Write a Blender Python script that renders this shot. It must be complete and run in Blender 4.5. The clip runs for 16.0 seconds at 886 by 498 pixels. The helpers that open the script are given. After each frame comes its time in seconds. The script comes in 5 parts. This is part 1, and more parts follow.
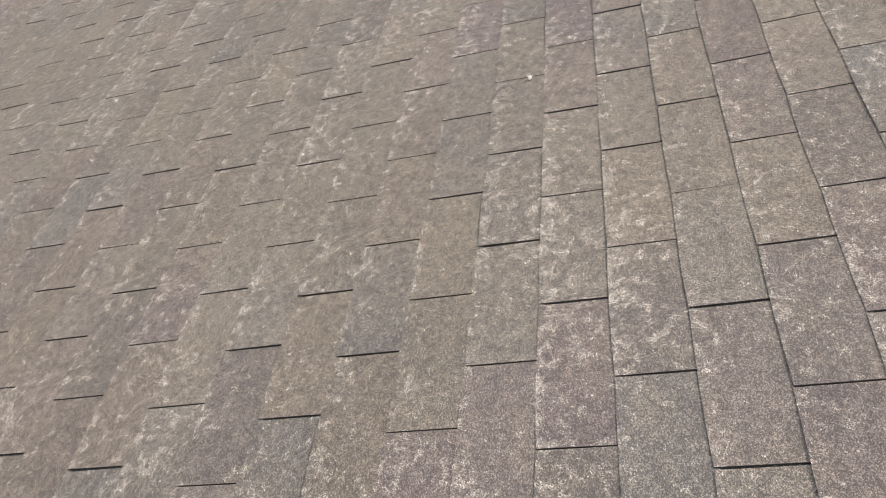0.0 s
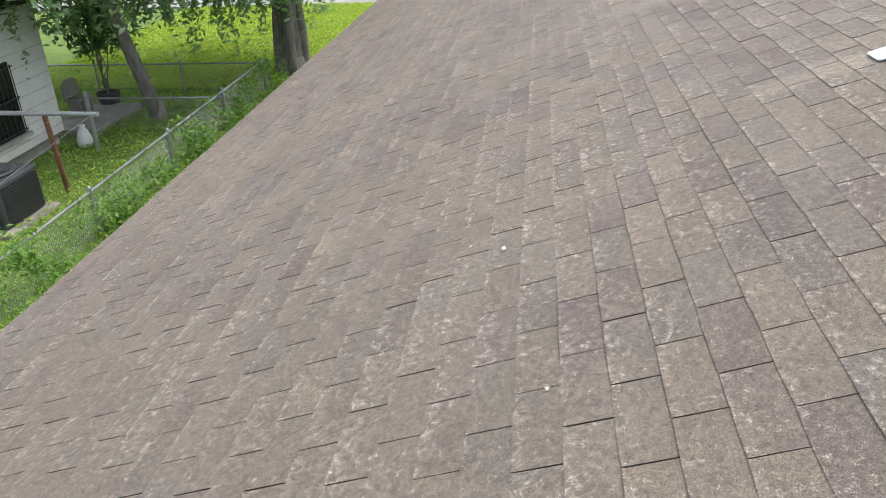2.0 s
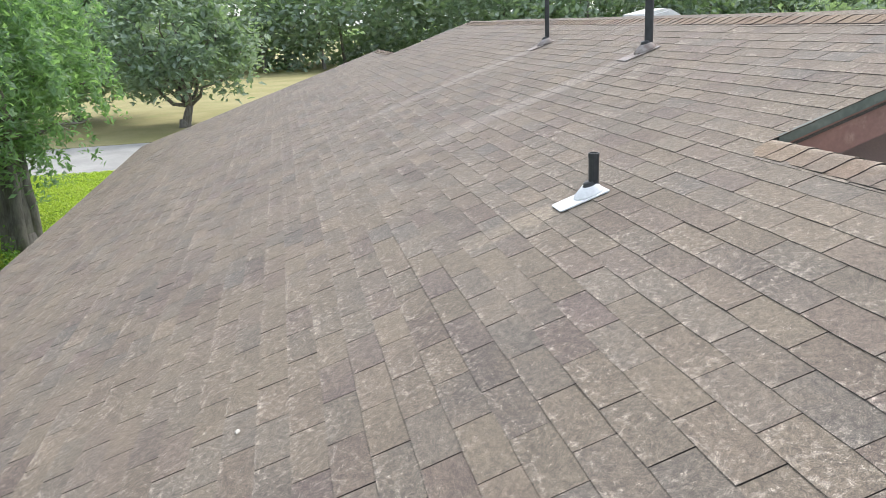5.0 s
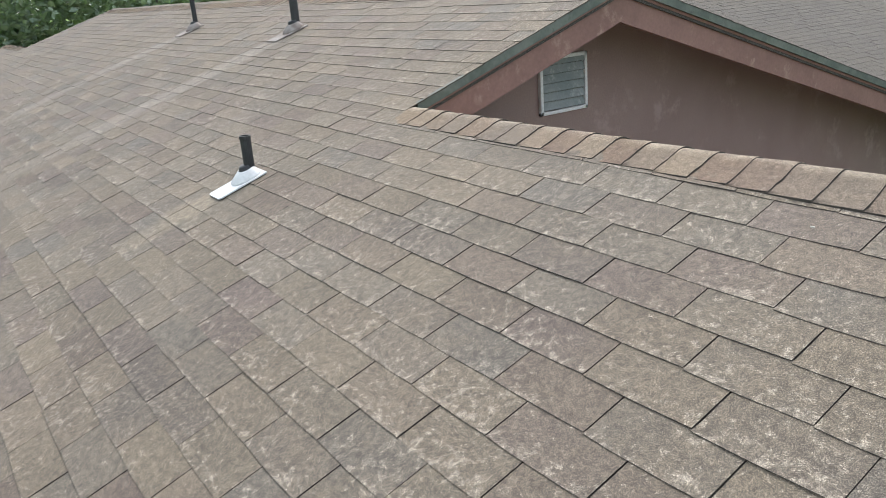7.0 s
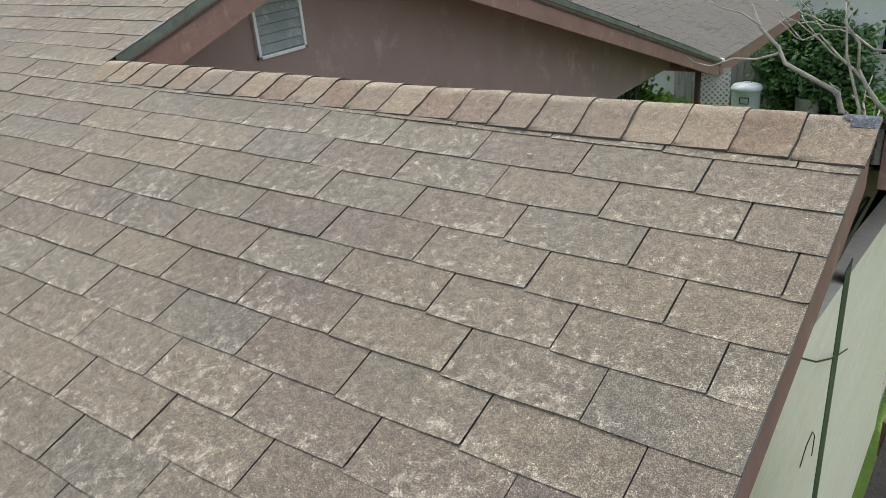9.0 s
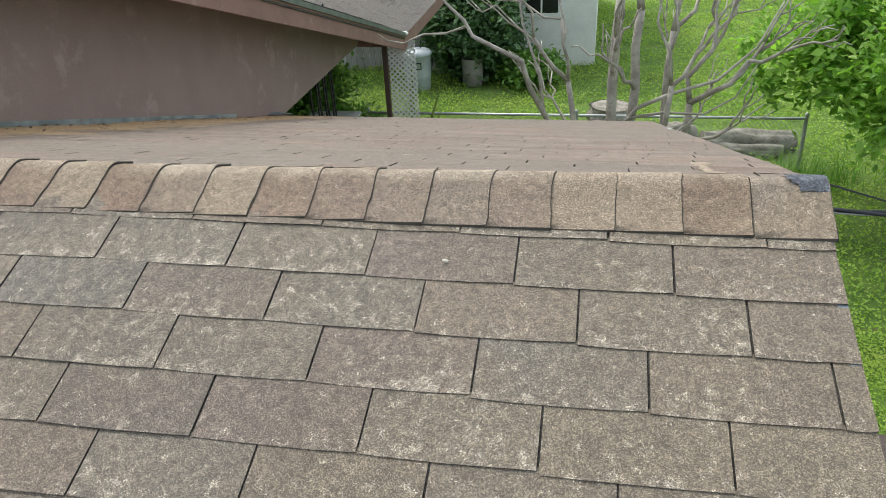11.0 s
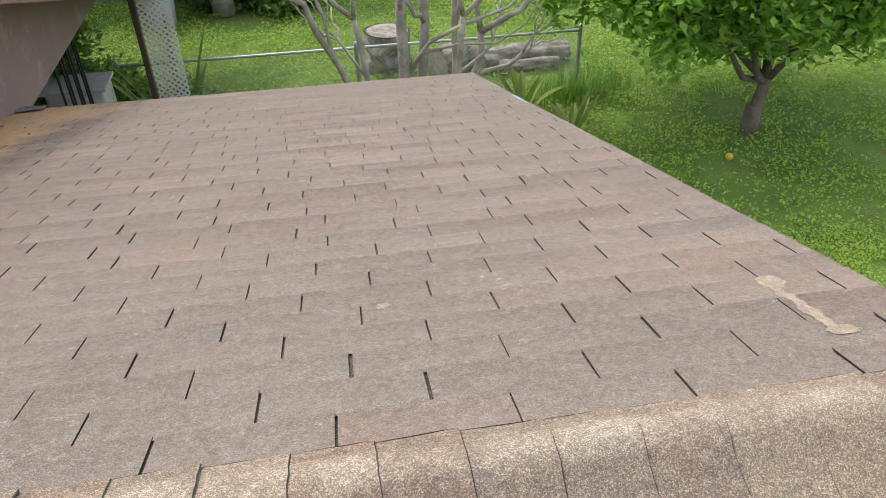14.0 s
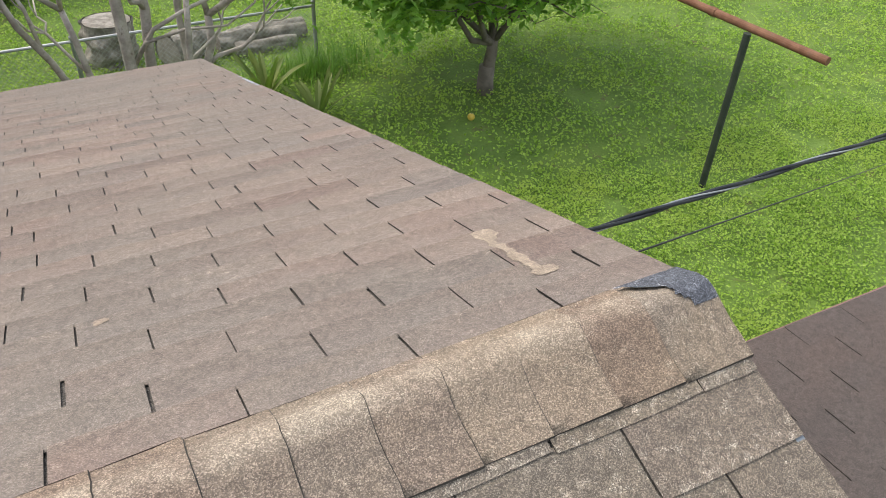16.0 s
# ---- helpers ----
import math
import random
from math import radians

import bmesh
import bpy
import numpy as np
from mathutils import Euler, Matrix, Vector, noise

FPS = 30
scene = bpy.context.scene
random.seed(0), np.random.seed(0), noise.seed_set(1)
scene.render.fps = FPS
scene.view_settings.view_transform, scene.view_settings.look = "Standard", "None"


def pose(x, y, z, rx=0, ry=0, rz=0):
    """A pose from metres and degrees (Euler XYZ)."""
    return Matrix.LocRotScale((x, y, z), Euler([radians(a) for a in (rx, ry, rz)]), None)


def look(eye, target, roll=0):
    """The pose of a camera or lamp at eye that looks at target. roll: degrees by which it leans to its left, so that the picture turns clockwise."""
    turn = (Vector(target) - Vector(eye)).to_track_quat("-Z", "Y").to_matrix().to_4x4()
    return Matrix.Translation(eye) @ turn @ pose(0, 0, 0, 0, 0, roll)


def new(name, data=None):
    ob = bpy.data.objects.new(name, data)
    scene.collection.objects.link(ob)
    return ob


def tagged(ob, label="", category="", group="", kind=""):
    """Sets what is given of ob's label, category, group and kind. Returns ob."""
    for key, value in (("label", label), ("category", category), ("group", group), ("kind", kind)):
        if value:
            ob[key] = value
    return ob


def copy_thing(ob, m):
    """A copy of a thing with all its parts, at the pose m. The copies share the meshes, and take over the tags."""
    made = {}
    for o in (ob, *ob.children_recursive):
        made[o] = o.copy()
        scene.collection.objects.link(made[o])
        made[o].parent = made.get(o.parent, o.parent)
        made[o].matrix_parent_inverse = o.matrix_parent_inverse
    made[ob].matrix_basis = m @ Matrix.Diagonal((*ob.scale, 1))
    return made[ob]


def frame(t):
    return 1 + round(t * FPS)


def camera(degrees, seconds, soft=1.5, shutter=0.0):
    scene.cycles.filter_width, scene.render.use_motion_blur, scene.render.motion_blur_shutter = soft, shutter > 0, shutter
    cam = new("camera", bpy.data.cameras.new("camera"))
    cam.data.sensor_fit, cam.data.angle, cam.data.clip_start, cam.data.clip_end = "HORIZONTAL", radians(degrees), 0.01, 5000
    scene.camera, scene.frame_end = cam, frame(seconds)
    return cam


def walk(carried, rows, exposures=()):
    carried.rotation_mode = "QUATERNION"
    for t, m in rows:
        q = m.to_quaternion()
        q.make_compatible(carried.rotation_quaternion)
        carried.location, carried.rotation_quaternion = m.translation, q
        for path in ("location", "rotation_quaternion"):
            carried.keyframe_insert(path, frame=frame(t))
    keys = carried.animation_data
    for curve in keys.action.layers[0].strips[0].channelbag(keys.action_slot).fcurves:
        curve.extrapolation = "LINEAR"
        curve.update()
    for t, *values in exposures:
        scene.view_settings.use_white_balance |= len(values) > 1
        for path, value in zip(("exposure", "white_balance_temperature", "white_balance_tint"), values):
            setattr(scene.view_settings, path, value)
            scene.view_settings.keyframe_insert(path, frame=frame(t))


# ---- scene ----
cam = camera(58.75, 16.0, soft=0.8)
PATH = [
    (0, (0.2903, -2.6147, 0.3597), (-1.1287, -2.7354, -1.0446), 1.711),
    (0.5, (0.2875, -2.6199, 0.4040), (-1.2617, -2.8510, -0.8395), -0.430),
    (1, (0.2900, -2.6091, 0.4461), (-1.3178, -2.9099, -0.7048), -1.868),
    (1.5, (0.2830, -2.5971, 0.4947), (-1.4072, -2.9200, -0.5245), -2.845),
    (2, (0.2635, -2.5873, 0.5519), (-1.5152, -2.8211, -0.3321), -2.500),
    (2.5, (0.2573, -2.5688, 0.5908), (-1.5971, -2.6501, -0.1538), -1.468),
    (3, (0.2683, -2.5549, 0.6142), (-1.6197, -2.5511, -0.0454), -1.512),
    (3.2, (0.2761, -2.5586, 0.6209), (-1.6141, -2.4786, -0.0279), -0.977),
    (5.3, (0.2861, -2.3745, 0.6563), (-1.5861, -1.9410, 0.1021), -3.273),
    (5.5, (0.2927, -2.3607, 0.6564), (-1.5589, -1.8517, 0.0973), -3.253),
    (6, (0.3034, -2.3330, 0.6566), (-1.5135, -1.7179, 0.0903), -3.859),
    (6.5, (0.3073, -2.3022, 0.6416), (-1.4439, -1.5384, 0.0500), -4.277),
    (7, (0.3111, -2.2500, 0.6191), (-1.2705, -1.2093, -0.0253), -4.462),
    (7.5, (0.3185, -2.2239, 0.6019), (-1.0921, -0.9885, -0.0938), -4.563),
    (8, (0.3486, -2.1981, 0.6087), (-0.9385, -0.8523, -0.1207), -5.161),
    (8.2, (0.3571, -2.1876, 0.6064), (-0.8674, -0.7915, -0.1362), -4.963),
    (10.3, (-0.2554, -1.9941, 0.6662), (-1.2364, -0.5284, -0.2768), -4.619),
    (10.5, (-0.3582, -1.9611, 0.7075), (-1.2265, -0.4022, -0.1959), -3.809),
    (11, (-0.5091, -1.7808, 0.7761), (-0.8771, -0.0675, -0.1878), -3.241),
    (11.5, (-0.7026, -1.4633, 0.8522), (-0.9380, 0.2576, -0.1392), -3.512),
    (12, (-0.9592, -1.2515, 0.8982), (-1.1439, 0.4624, -0.1160), -3.071),
    (12.5, (-1.1548, -1.0927, 0.9714), (-1.2600, 0.5942, -0.0978), -2.401),
    (13, (-1.1987, -0.8907, 1.0291), (-1.2667, 0.7689, -0.0849), -2.214),
    (13.5, (-1.2349, -0.8289, 1.0679), (-1.2786, 0.7863, -0.1109), -2.368),
    (14, (-1.1870, -0.8404, 1.0444), (-0.9663, 0.7498, -0.1482), -1.486),
    (14.5, (-1.0728, -0.8896, 1.0307), (-0.3712, 0.5150, -0.2081), 1.695),
    (15, (-1.0281, -0.8978, 1.0371), (-0.2412, 0.4269, -0.2381), 0.826),
    (15.5, (-1.0253, -0.8893, 1.0423), (-0.2627, 0.4810, -0.1990), -0.030),
    (16, (-1.0616, -0.8696, 1.0489), (-0.3168, 0.5157, -0.1865), 2.246),
]
EXPOSURES = [(0.0, 0.76, 6560, 12), (3.0, 0.94, 6330, 12), (7.0, 0.76, 6400, 7), (8.2, 0.70, 6480, 6), (11.0, 0.74, 6540, 4), (12.5, 0.81, 6600, 7), (14.5, 0.80, 6650, 10), (16.0, 0.74, 6650, 10)]
walk(cam, [(t, look(eye, target, roll)) for t, eye, target, roll in PATH], EXPOSURES)

# ---- light: hazy bright sky, soft sun behind the house ----
SUN_DIR = Vector((-0.36, 0.46, 0.81)).normalized()
world = bpy.data.worlds.new("sky")
scene.world = world
world.use_nodes = True
wn = world.node_tree
sky = wn.nodes.new("ShaderNodeTexSky")
sky.sky_type = "NISHITA"
sky.sun_disc = False
sky.sun_elevation = math.asin(SUN_DIR.z)
sky.sun_rotation = math.atan2(SUN_DIR.x, SUN_DIR.y)
sky.air_density, sky.dust_density, sky.ozone_density = 1.0, 4.0, 0.6
wn.links.new(sky.outputs[0], wn.nodes["Background"].inputs[0])
wn.nodes["Background"].inputs[1].default_value = 0.09
veil = wn.nodes.new("ShaderNodeBackground")   # thin even cloud
veil.inputs[0].default_value, veil.inputs[1].default_value = (0.93, 0.97, 1.0, 1), 0.55
both = wn.nodes.new("ShaderNodeAddShader")
wn.links.new(wn.nodes["Background"].outputs[0], both.inputs[0])
wn.links.new(veil.outputs[0], both.inputs[1])
wn.links.new(both.outputs[0], wn.nodes["World Output"].inputs[0])
sun = new("sun", bpy.data.lights.new("sun", "SUN"))
sun.data.energy, sun.data.angle, sun.data.color = 1.2, radians(14), (1.0, 0.95, 0.87)
sun.matrix_world = look(SUN_DIR * 60, (0, 0, 0))

# ---- plan (metres; the low ridge runs along x near y = 0) ----
PITCH = math.atan(1 / 3)
CP, SP = math.cos(PITCH), math.sin(PITCH)
GROUND = -4.6
TAB, EXPO = 1 / 3, 0.1429
EXPO_BACK, TAB_BACK = 0.1312, 0.3285
V_BACK = 0.192             # first clear course of the back slope
X_RAKE, X_MAIN, X_MAIN_END, X_FAR = 0.03, -3.27, -16.9, -19.6
X_WALL = -3.81
X_RF = 0.0
Y_EAVE_F, Y_EAVE_B = -5.85, 5.64
Y_MAIN, Z_MAIN, Y_MAIN_EAVE = 1.612, 0.537, 9.42
PITCH_REAR = 0.3195
BACK_OFF = -0.018          # the back slope lies this far lower, square to itself
Y_LOW = BACK_OFF / (2 * SP)  # line of the low ridge
Z_LOW = Y_LOW / 3


# ---- materials ----
def node_mat(name):
    m = bpy.data.materials.new(name)
    m.use_nodes = True
    nt = m.node_tree
    return m, nt, nt.nodes["Principled BSDF"]


def mixc(nt, fac, a, b, blend="MIX"):
    n = nt.nodes.new("ShaderNodeMix")
    n.data_type, n.blend_type = "RGBA", blend
    for sock, v in ((n.inputs[0], fac), (n.inputs[6], a), (n.inputs[7], b)):
        if isinstance(v, (int, float)):
            sock.default_value = v
        elif isinstance(v, tuple):
            sock.default_value = (*v, 1)
        else:
            nt.links.new(v, sock)
    return n.outputs[2]


def noise_tex(nt, scale, detail=3, rough=0.55, vec=None, out=0):
    n = nt.nodes.new("ShaderNodeTexNoise")
    n.inputs["Scale"].default_value = scale
    n.inputs["Detail"].default_value = detail
    n.inputs["Roughness"].default_value = rough
    nt.links.new(vec or nt.nodes.new("ShaderNodeNewGeometry").outputs["Position"], n.inputs["Vector"])
    return n.outputs[out]


def ramp(nt, fac, lo, hi):
    n = nt.nodes.new("ShaderNodeMapRange")
    n.inputs[1].default_value, n.inputs[2].default_value = lo, hi
    n.interpolation_type = "SMOOTHSTEP"
    nt.links.new(fac, n.inputs[0])
    return n.outputs[0]


def calc(nt, op, a, b=0.0):
    n = nt.nodes.new("ShaderNodeMath")
    n.operation = op
    for s, v in zip(n.inputs, (a, b)):
        if isinstance(v, (int, float)):
            s.default_value = v
        else:
            nt.links.new(v, s)
    return n.outputs[0]


def bump(nt, bsdf, height, strength, dist):
    n = nt.nodes.new("ShaderNodeBump")
    n.inputs["Strength"].default_value, n.inputs["Distance"].default_value = strength, dist
    nt.links.new(height, n.inputs["Height"])
    nt.links.new(n.outputs[0], bsdf.inputs["Normal"])


def piece_random(nt):
    info, geo = nt.nodes.new("ShaderNodeObjectInfo"), nt.nodes.new("ShaderNodeNewGeometry")
    return calc(nt, "FRACT", calc(nt, "ADD", info.outputs["Random"], geo.outputs["Random Per Island"]))


def surface(name, c1, c2, scale=3.0, rough=0.8, grain=60.0, depth=0.002, metal=0.0, stain=None, stretch=None, spec=0.4):
    """Two colours in blotches, a fine grain, optional stains, relief."""
    m, nt, b = node_mat(name)
    vec = nt.nodes.new("ShaderNodeNewGeometry").outputs["Position"]
    if stretch:
        mp = nt.nodes.new("ShaderNodeMapping")
        mp.inputs["Scale"].default_value = stretch
        nt.links.new(vec, mp.inputs[0])
        vec = mp.outputs[0]
    big, fine = noise_tex(nt, scale, 4, 0.6, vec), noise_tex(nt, grain, 3, 0.6, vec)
    col = mixc(nt, ramp(nt, big, 0.35, 0.65), c1, c2)
    col = mixc(nt, calc(nt, "MULTIPLY", fine, 0.35), col, (0.02, 0.02, 0.018), "MULTIPLY")
    if stain:
        col = mixc(nt, ramp(nt, noise_tex(nt, scale * 2.7, 6, 0.7, vec), 0.55, 0.72), col, stain)
    nt.links.new(col, b.inputs["Base Color"])
    b.inputs["Roughness"].default_value, b.inputs["Metallic"].default_value = rough, metal
    b.inputs["Specular IOR Level"].default_value = spec
    bump(nt, b, fine, 0.6, depth)
    return m


def shingle_mat(name, tones, stain, lichen, lichen_at, streaks=(), rust=False, grit=1.0, edge=0.0, apex=False, course=None, amount=0.6, spread=0.12, patch=30.0, crisp=0.085, rough=0.93, spec=0.25, lump=0.0):
    """Weathered mineral granules on asphalt, strip by strip, with lichen, run-off streaks and stains."""
    m, nt, b = node_mat(name)
    rnd = piece_random(nt)
    cr = nt.nodes.new("ShaderNodeValToRGB")
    for i, c in enumerate(tones):
        e = cr.color_ramp.elements[i] if i < 2 else cr.color_ramp.elements.new(1)
        e.position, e.color = i / (len(tones) - 1), (*c, 1)
    nt.links.new(rnd, cr.inputs[0])
    col = cr.outputs[0]
    pos = nt.nodes.new("ShaderNodeSeparateXYZ")
    nt.links.new(nt.nodes.new("ShaderNodeNewGeometry").outputs["Position"], pos.inputs[0])
    if course:          # each strip of tabs came from its own batch
        k, off, swing = course
        row = calc(nt, "FLOOR", calc(nt, "ADD", calc(nt, "MULTIPLY", pos.outputs[1], k), off))
        vec = nt.nodes.new("ShaderNodeCombineXYZ")
        nt.links.new(calc(nt, "MULTIPLY", pos.outputs[0], 0.9), vec.inputs[0])
        nt.links.new(calc(nt, "MULTIPLY", row, 5.37), vec.inputs[1])
        batch = ramp(nt, noise_tex(nt, 1.0, 1, 0.5, vec.outputs[0]), 0.40, 0.60)
        tint = mixc(nt, batch, (1 - swing, 1 - 1.05 * swing, 1 - 1.0 * swing), (1 + swing, 1 + 0.95 * swing, 1 + 0.85 * swing))
        col = mixc(nt, 1.0, col, tint, "MULTIPLY")
    big = noise_tex(nt, 0.7, 4, 0.6)
    col = mixc(nt, calc(nt, "MULTIPLY", ramp(nt, big, 0.40, 0.62), 0.6), col, stain)
    mid = noise_tex(nt, 6.0, 6, 0.7)
    col = mixc(nt, calc(nt, "MULTIPLY", ramp(nt, mid, 0.45, 0.7), 0.35), col, (stain[0] * 1.2, stain[1] * 1.17, stain[2] * 1.15))
    wob = calc(nt, "MULTIPLY", calc(nt, "SUBTRACT", noise_tex(nt, 7.0, 4, 0.6), 0.5), 0.22)
    for x, y_top, y_low, half, tint in streaks:
        off = calc(nt, "ABSOLUTE", calc(nt, "ADD", calc(nt, "SUBTRACT", pos.outputs[0], x), wob))
        across = ramp(nt, off, half, half * 0.4)
        down = calc(nt, "MULTIPLY", ramp(nt, pos.outputs[1], y_low, y_top - 0.2), ramp(nt, pos.outputs[1], y_top, y_top - 0.03))
        col = mixc(nt, calc(nt, "MULTIPLY", calc(nt, "MULTIPLY", across, down), 0.55), col, tint)
    if rust:
        litter = calc(nt, "ADD", pos.outputs[0], calc(nt, "MULTIPLY", calc(nt, "SUBTRACT", noise_tex(nt, 2.2, 6, 0.7), 0.5), 1.1))
        col = mixc(nt, calc(nt, "MULTIPLY", ramp(nt, litter, -2.85, -3.4), 0.92), col, (0.54, 0.36, 0.20))
    vor = nt.nodes.new("ShaderNodeTexVoronoi")
    vor.inputs["Scale"].default_value = 560
    nt.links.new(nt.nodes.new("ShaderNodeNewGeometry").outputs["Position"], vor.inputs["Vector"])
    sep = nt.nodes.new("ShaderNodeSeparateColor")
    nt.links.new(vor.outputs["Color"], sep.inputs[0])
    spot = noise_tex(nt, patch, 8, 0.72)
    where = calc(nt, "ADD", spot, calc(nt, "MULTIPLY", calc(nt, "SUBTRACT", noise_tex(nt, 3.4, 4, 0.6), 0.5), 0.22))
    where = calc(nt, "ADD", where, calc(nt, "MULTIPLY", calc(nt, "SUBTRACT", sep.outputs[1], 0.5), 0.16))
    if edge:
        uvn = nt.nodes.new("ShaderNodeUVMap")
        sx = nt.nodes.new("ShaderNodeSeparateXYZ")
        nt.links.new(uvn.outputs[0], sx.inputs[0])
        low = calc(nt, "POWER", calc(nt, "SUBTRACT", 1.0, sx.outputs[1]), 3.0)
        where = calc(nt, "ADD", where, calc(nt, "MULTIPLY", low, edge))
        if rust:    # grey dust lodges on the upper half of each tab
            dusty = calc(nt, "ADD", calc(nt, "MULTIPLY", calc(nt, "SUBTRACT", noise_tex(nt, 9.0, 4, 0.6), 0.5), 0.8), sx.outputs[1])
            col = mixc(nt, 1.0, col, mixc(nt, ramp(nt, dusty, 0.05, 0.95), (0.95, 0.93, 0.91), (1.05, 1.05, 1.05)), "MULTIPLY")
        tone = calc(nt, "MULTIPLY", calc(nt, "SUBTRACT", calc(nt, "FRACT", calc(nt, "MULTIPLY", rnd, 7.31)), 0.5), 0.05)
        where = calc(nt, "ADD", where, tone)
    if apex:
        ridge_y = calc(nt, "ABSOLUTE", calc(nt, "ADD", calc(nt, "SUBTRACT", pos.outputs[1], Y_LOW + 0.012), calc(nt, "MULTIPLY", wob, 0.35)))
        worn = calc(nt, "MULTIPLY", ramp(nt, ridge_y, 0.06, 0.012), ramp(nt, noise_tex(nt, 3.0, 4, 0.6), 0.35, 0.6))
        col = mixc(nt, calc(nt, "MULTIPLY", worn, 0.6), col, lichen)
    col = mixc(nt, calc(nt, "MULTIPLY", ramp(nt, where, lichen_at, lichen_at + crisp), amount), col, lichen)
    mottle = ramp(nt, noise_tex(nt, 42.0, 5, 0.65), 0.34, 0.66)
    col = mixc(nt, 1.0, col, mixc(nt, mottle, (1 - spread, 1 - spread, 1 - spread), (1 + 0.85 * spread, 1 + 0.8 * spread, 1 + 0.7 * spread)), "MULTIPLY")
    gran = calc(nt, "ADD", 1.0 - 0.42 * grit, calc(nt, "MULTIPLY", calc(nt, "POWER", sep.outputs[0], 2.4), 1.45 * grit))
    gran = calc(nt, "MULTIPLY", gran, calc(nt, "ADD", 0.45, calc(nt, "MULTIPLY", noise_tex(nt, 80, 6, 0.85), 1.1)))
    cmb = nt.nodes.new("ShaderNodeCombineColor")
    for i in range(3):
        nt.links.new(gran, cmb.inputs[i])
    col = mixc(nt, 1.0, col, cmb.outputs[0], "MULTIPLY")
    nt.links.new(col, b.inputs["Base Color"])
    b.inputs["Roughness"].default_value = rough
    b.inputs["Specular IOR Level"].default_value = spec
    bump(nt, b, calc(nt, "ADD", calc(nt, "MULTIPLY", vor.outputs["Distance"], 0.5), calc(nt, "ADD", noise_tex(nt, 150, 4, 0.7), calc(nt, "MULTIPLY", noise_tex(nt, 65, 4, 0.7), lump))), 0.75, 0.0024)
    return m


def leaf_mat(name, c1, c2, c3, thru=0.35):
    m, nt, b = node_mat(name)
    rnd = nt.nodes.new("ShaderNodeNewGeometry").outputs["Random Per Island"]
    col = mixc(nt, rnd, c1, c2)
    col = mixc(nt, ramp(nt, noise_tex(nt, 0.8, 3, 0.6), 0.45, 0.7), col, c3)
    nt.links.new(col, b.inputs["Base Color"])
    b.inputs["Roughness"].default_value = 0.5
    b.inputs["Specular IOR Level"].default_value = 0.3
    tr = nt.nodes.new("ShaderNodeBsdfTranslucent")
    nt.links.new(mixc(nt, 1.0, col, (1.0, 1.25, 0.5), "MULTIPLY"), tr.inputs[0])
    ms = nt.nodes.new("ShaderNodeMixShader")
    ms.inputs[0].default_value = thru
    nt.links.new(b.outputs[0], ms.inputs[1])
    nt.links.new(tr.outputs[0], ms.inputs[2])
    nt.links.new(ms.outputs[0], nt.nodes["Material Output"].inputs[0])
    return m


FRONT_COURSE = (1 / (CP * EXPO), SP * 0.007 / (CP * EXPO) + 1.4963, 0.09)
BACK_COURSE = (1 / (CP * EXPO_BACK), -(BACK_OFF * SP + SP * 0.007) / (CP * EXPO_BACK) - V_BACK / EXPO_BACK, 0.09)
M_SHINGLE = shingle_mat("weathered_shingle", [(0.132, 0.104, 0.088), (0.162, 0.135, 0.103), (0.128, 0.115, 0.102), (0.174, 0.143, 0.109), (0.135, 0.107, 0.095), (0.157, 0.137, 0.111), (0.119, 0.098, 0.085)],
                        (0.166, 0.137, 0.104), (0.43, 0.38, 0.315), 0.606,
                        ((-6.54, 0.64, -3.6, 0.22, (0.255, 0.23, 0.20)), (-9.43, 0.66, -3.6, 0.2, (0.245, 0.22, 0.195)), (-3.62, -1.04, -1.75, 0.15, (0.27, 0.225, 0.165))),
                        edge=0.085, course=FRONT_COURSE, amount=0.61, grit=0.95, spread=0.18, patch=34.0, crisp=0.07, rough=0.74, spec=0.36, lump=1.0)
M_SHINGLE_BACK = shingle_mat("sunned_shingle", [(0.178, 0.143, 0.125), (0.197, 0.159, 0.136), (0.175, 0.149, 0.132), (0.205, 0.167, 0.143), (0.188, 0.143, 0.124), (0.168, 0.146, 0.132)],
                             (0.172, 0.155, 0.138), (0.34, 0.285, 0.235), 0.64, rust=True, edge=0.06, course=BACK_COURSE, grit=0.55, spread=0.09)
M_CAP = shingle_mat("cap_shingle", [(0.168, 0.120, 0.095), (0.238, 0.178, 0.130), (0.180, 0.152, 0.130), (0.250, 0.200, 0.154), (0.178, 0.126, 0.100), (0.212, 0.176, 0.144)],
                    (0.225, 0.178, 0.128), (0.40, 0.345, 0.275), 0.60, apex=True, grit=0.85, lump=0.8, amount=0.48)
M_EDGE = surface("cut_shingle_edge", (0.05, 0.043, 0.037), (0.085, 0.074, 0.063), 14, 0.95, 160, 0.002)
M_SLOT = shingle_mat("sheltered_dark_granules", [(0.075, 0.07, 0.066), (0.09, 0.083, 0.077)], (0.08, 0.072, 0.065), (0.16, 0.15, 0.14), 0.6)
# grey shingle for the rear slopes, tones darkened to carry their shade
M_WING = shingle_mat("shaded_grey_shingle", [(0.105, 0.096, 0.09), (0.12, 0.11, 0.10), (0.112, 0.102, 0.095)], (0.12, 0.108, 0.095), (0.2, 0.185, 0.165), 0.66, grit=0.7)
M_LOWROOF = shingle_mat("brown_shingle", [(0.085, 0.066, 0.06), (0.10, 0.077, 0.068), (0.092, 0.073, 0.066)], (0.085, 0.075, 0.07), (0.17, 0.14, 0.12), 0.66, grit=0.5)
M_ASPHALT = surface("bare_asphalt", (0.025, 0.022, 0.02), (0.045, 0.04, 0.035), 6, 0.9, 120, 0.003)
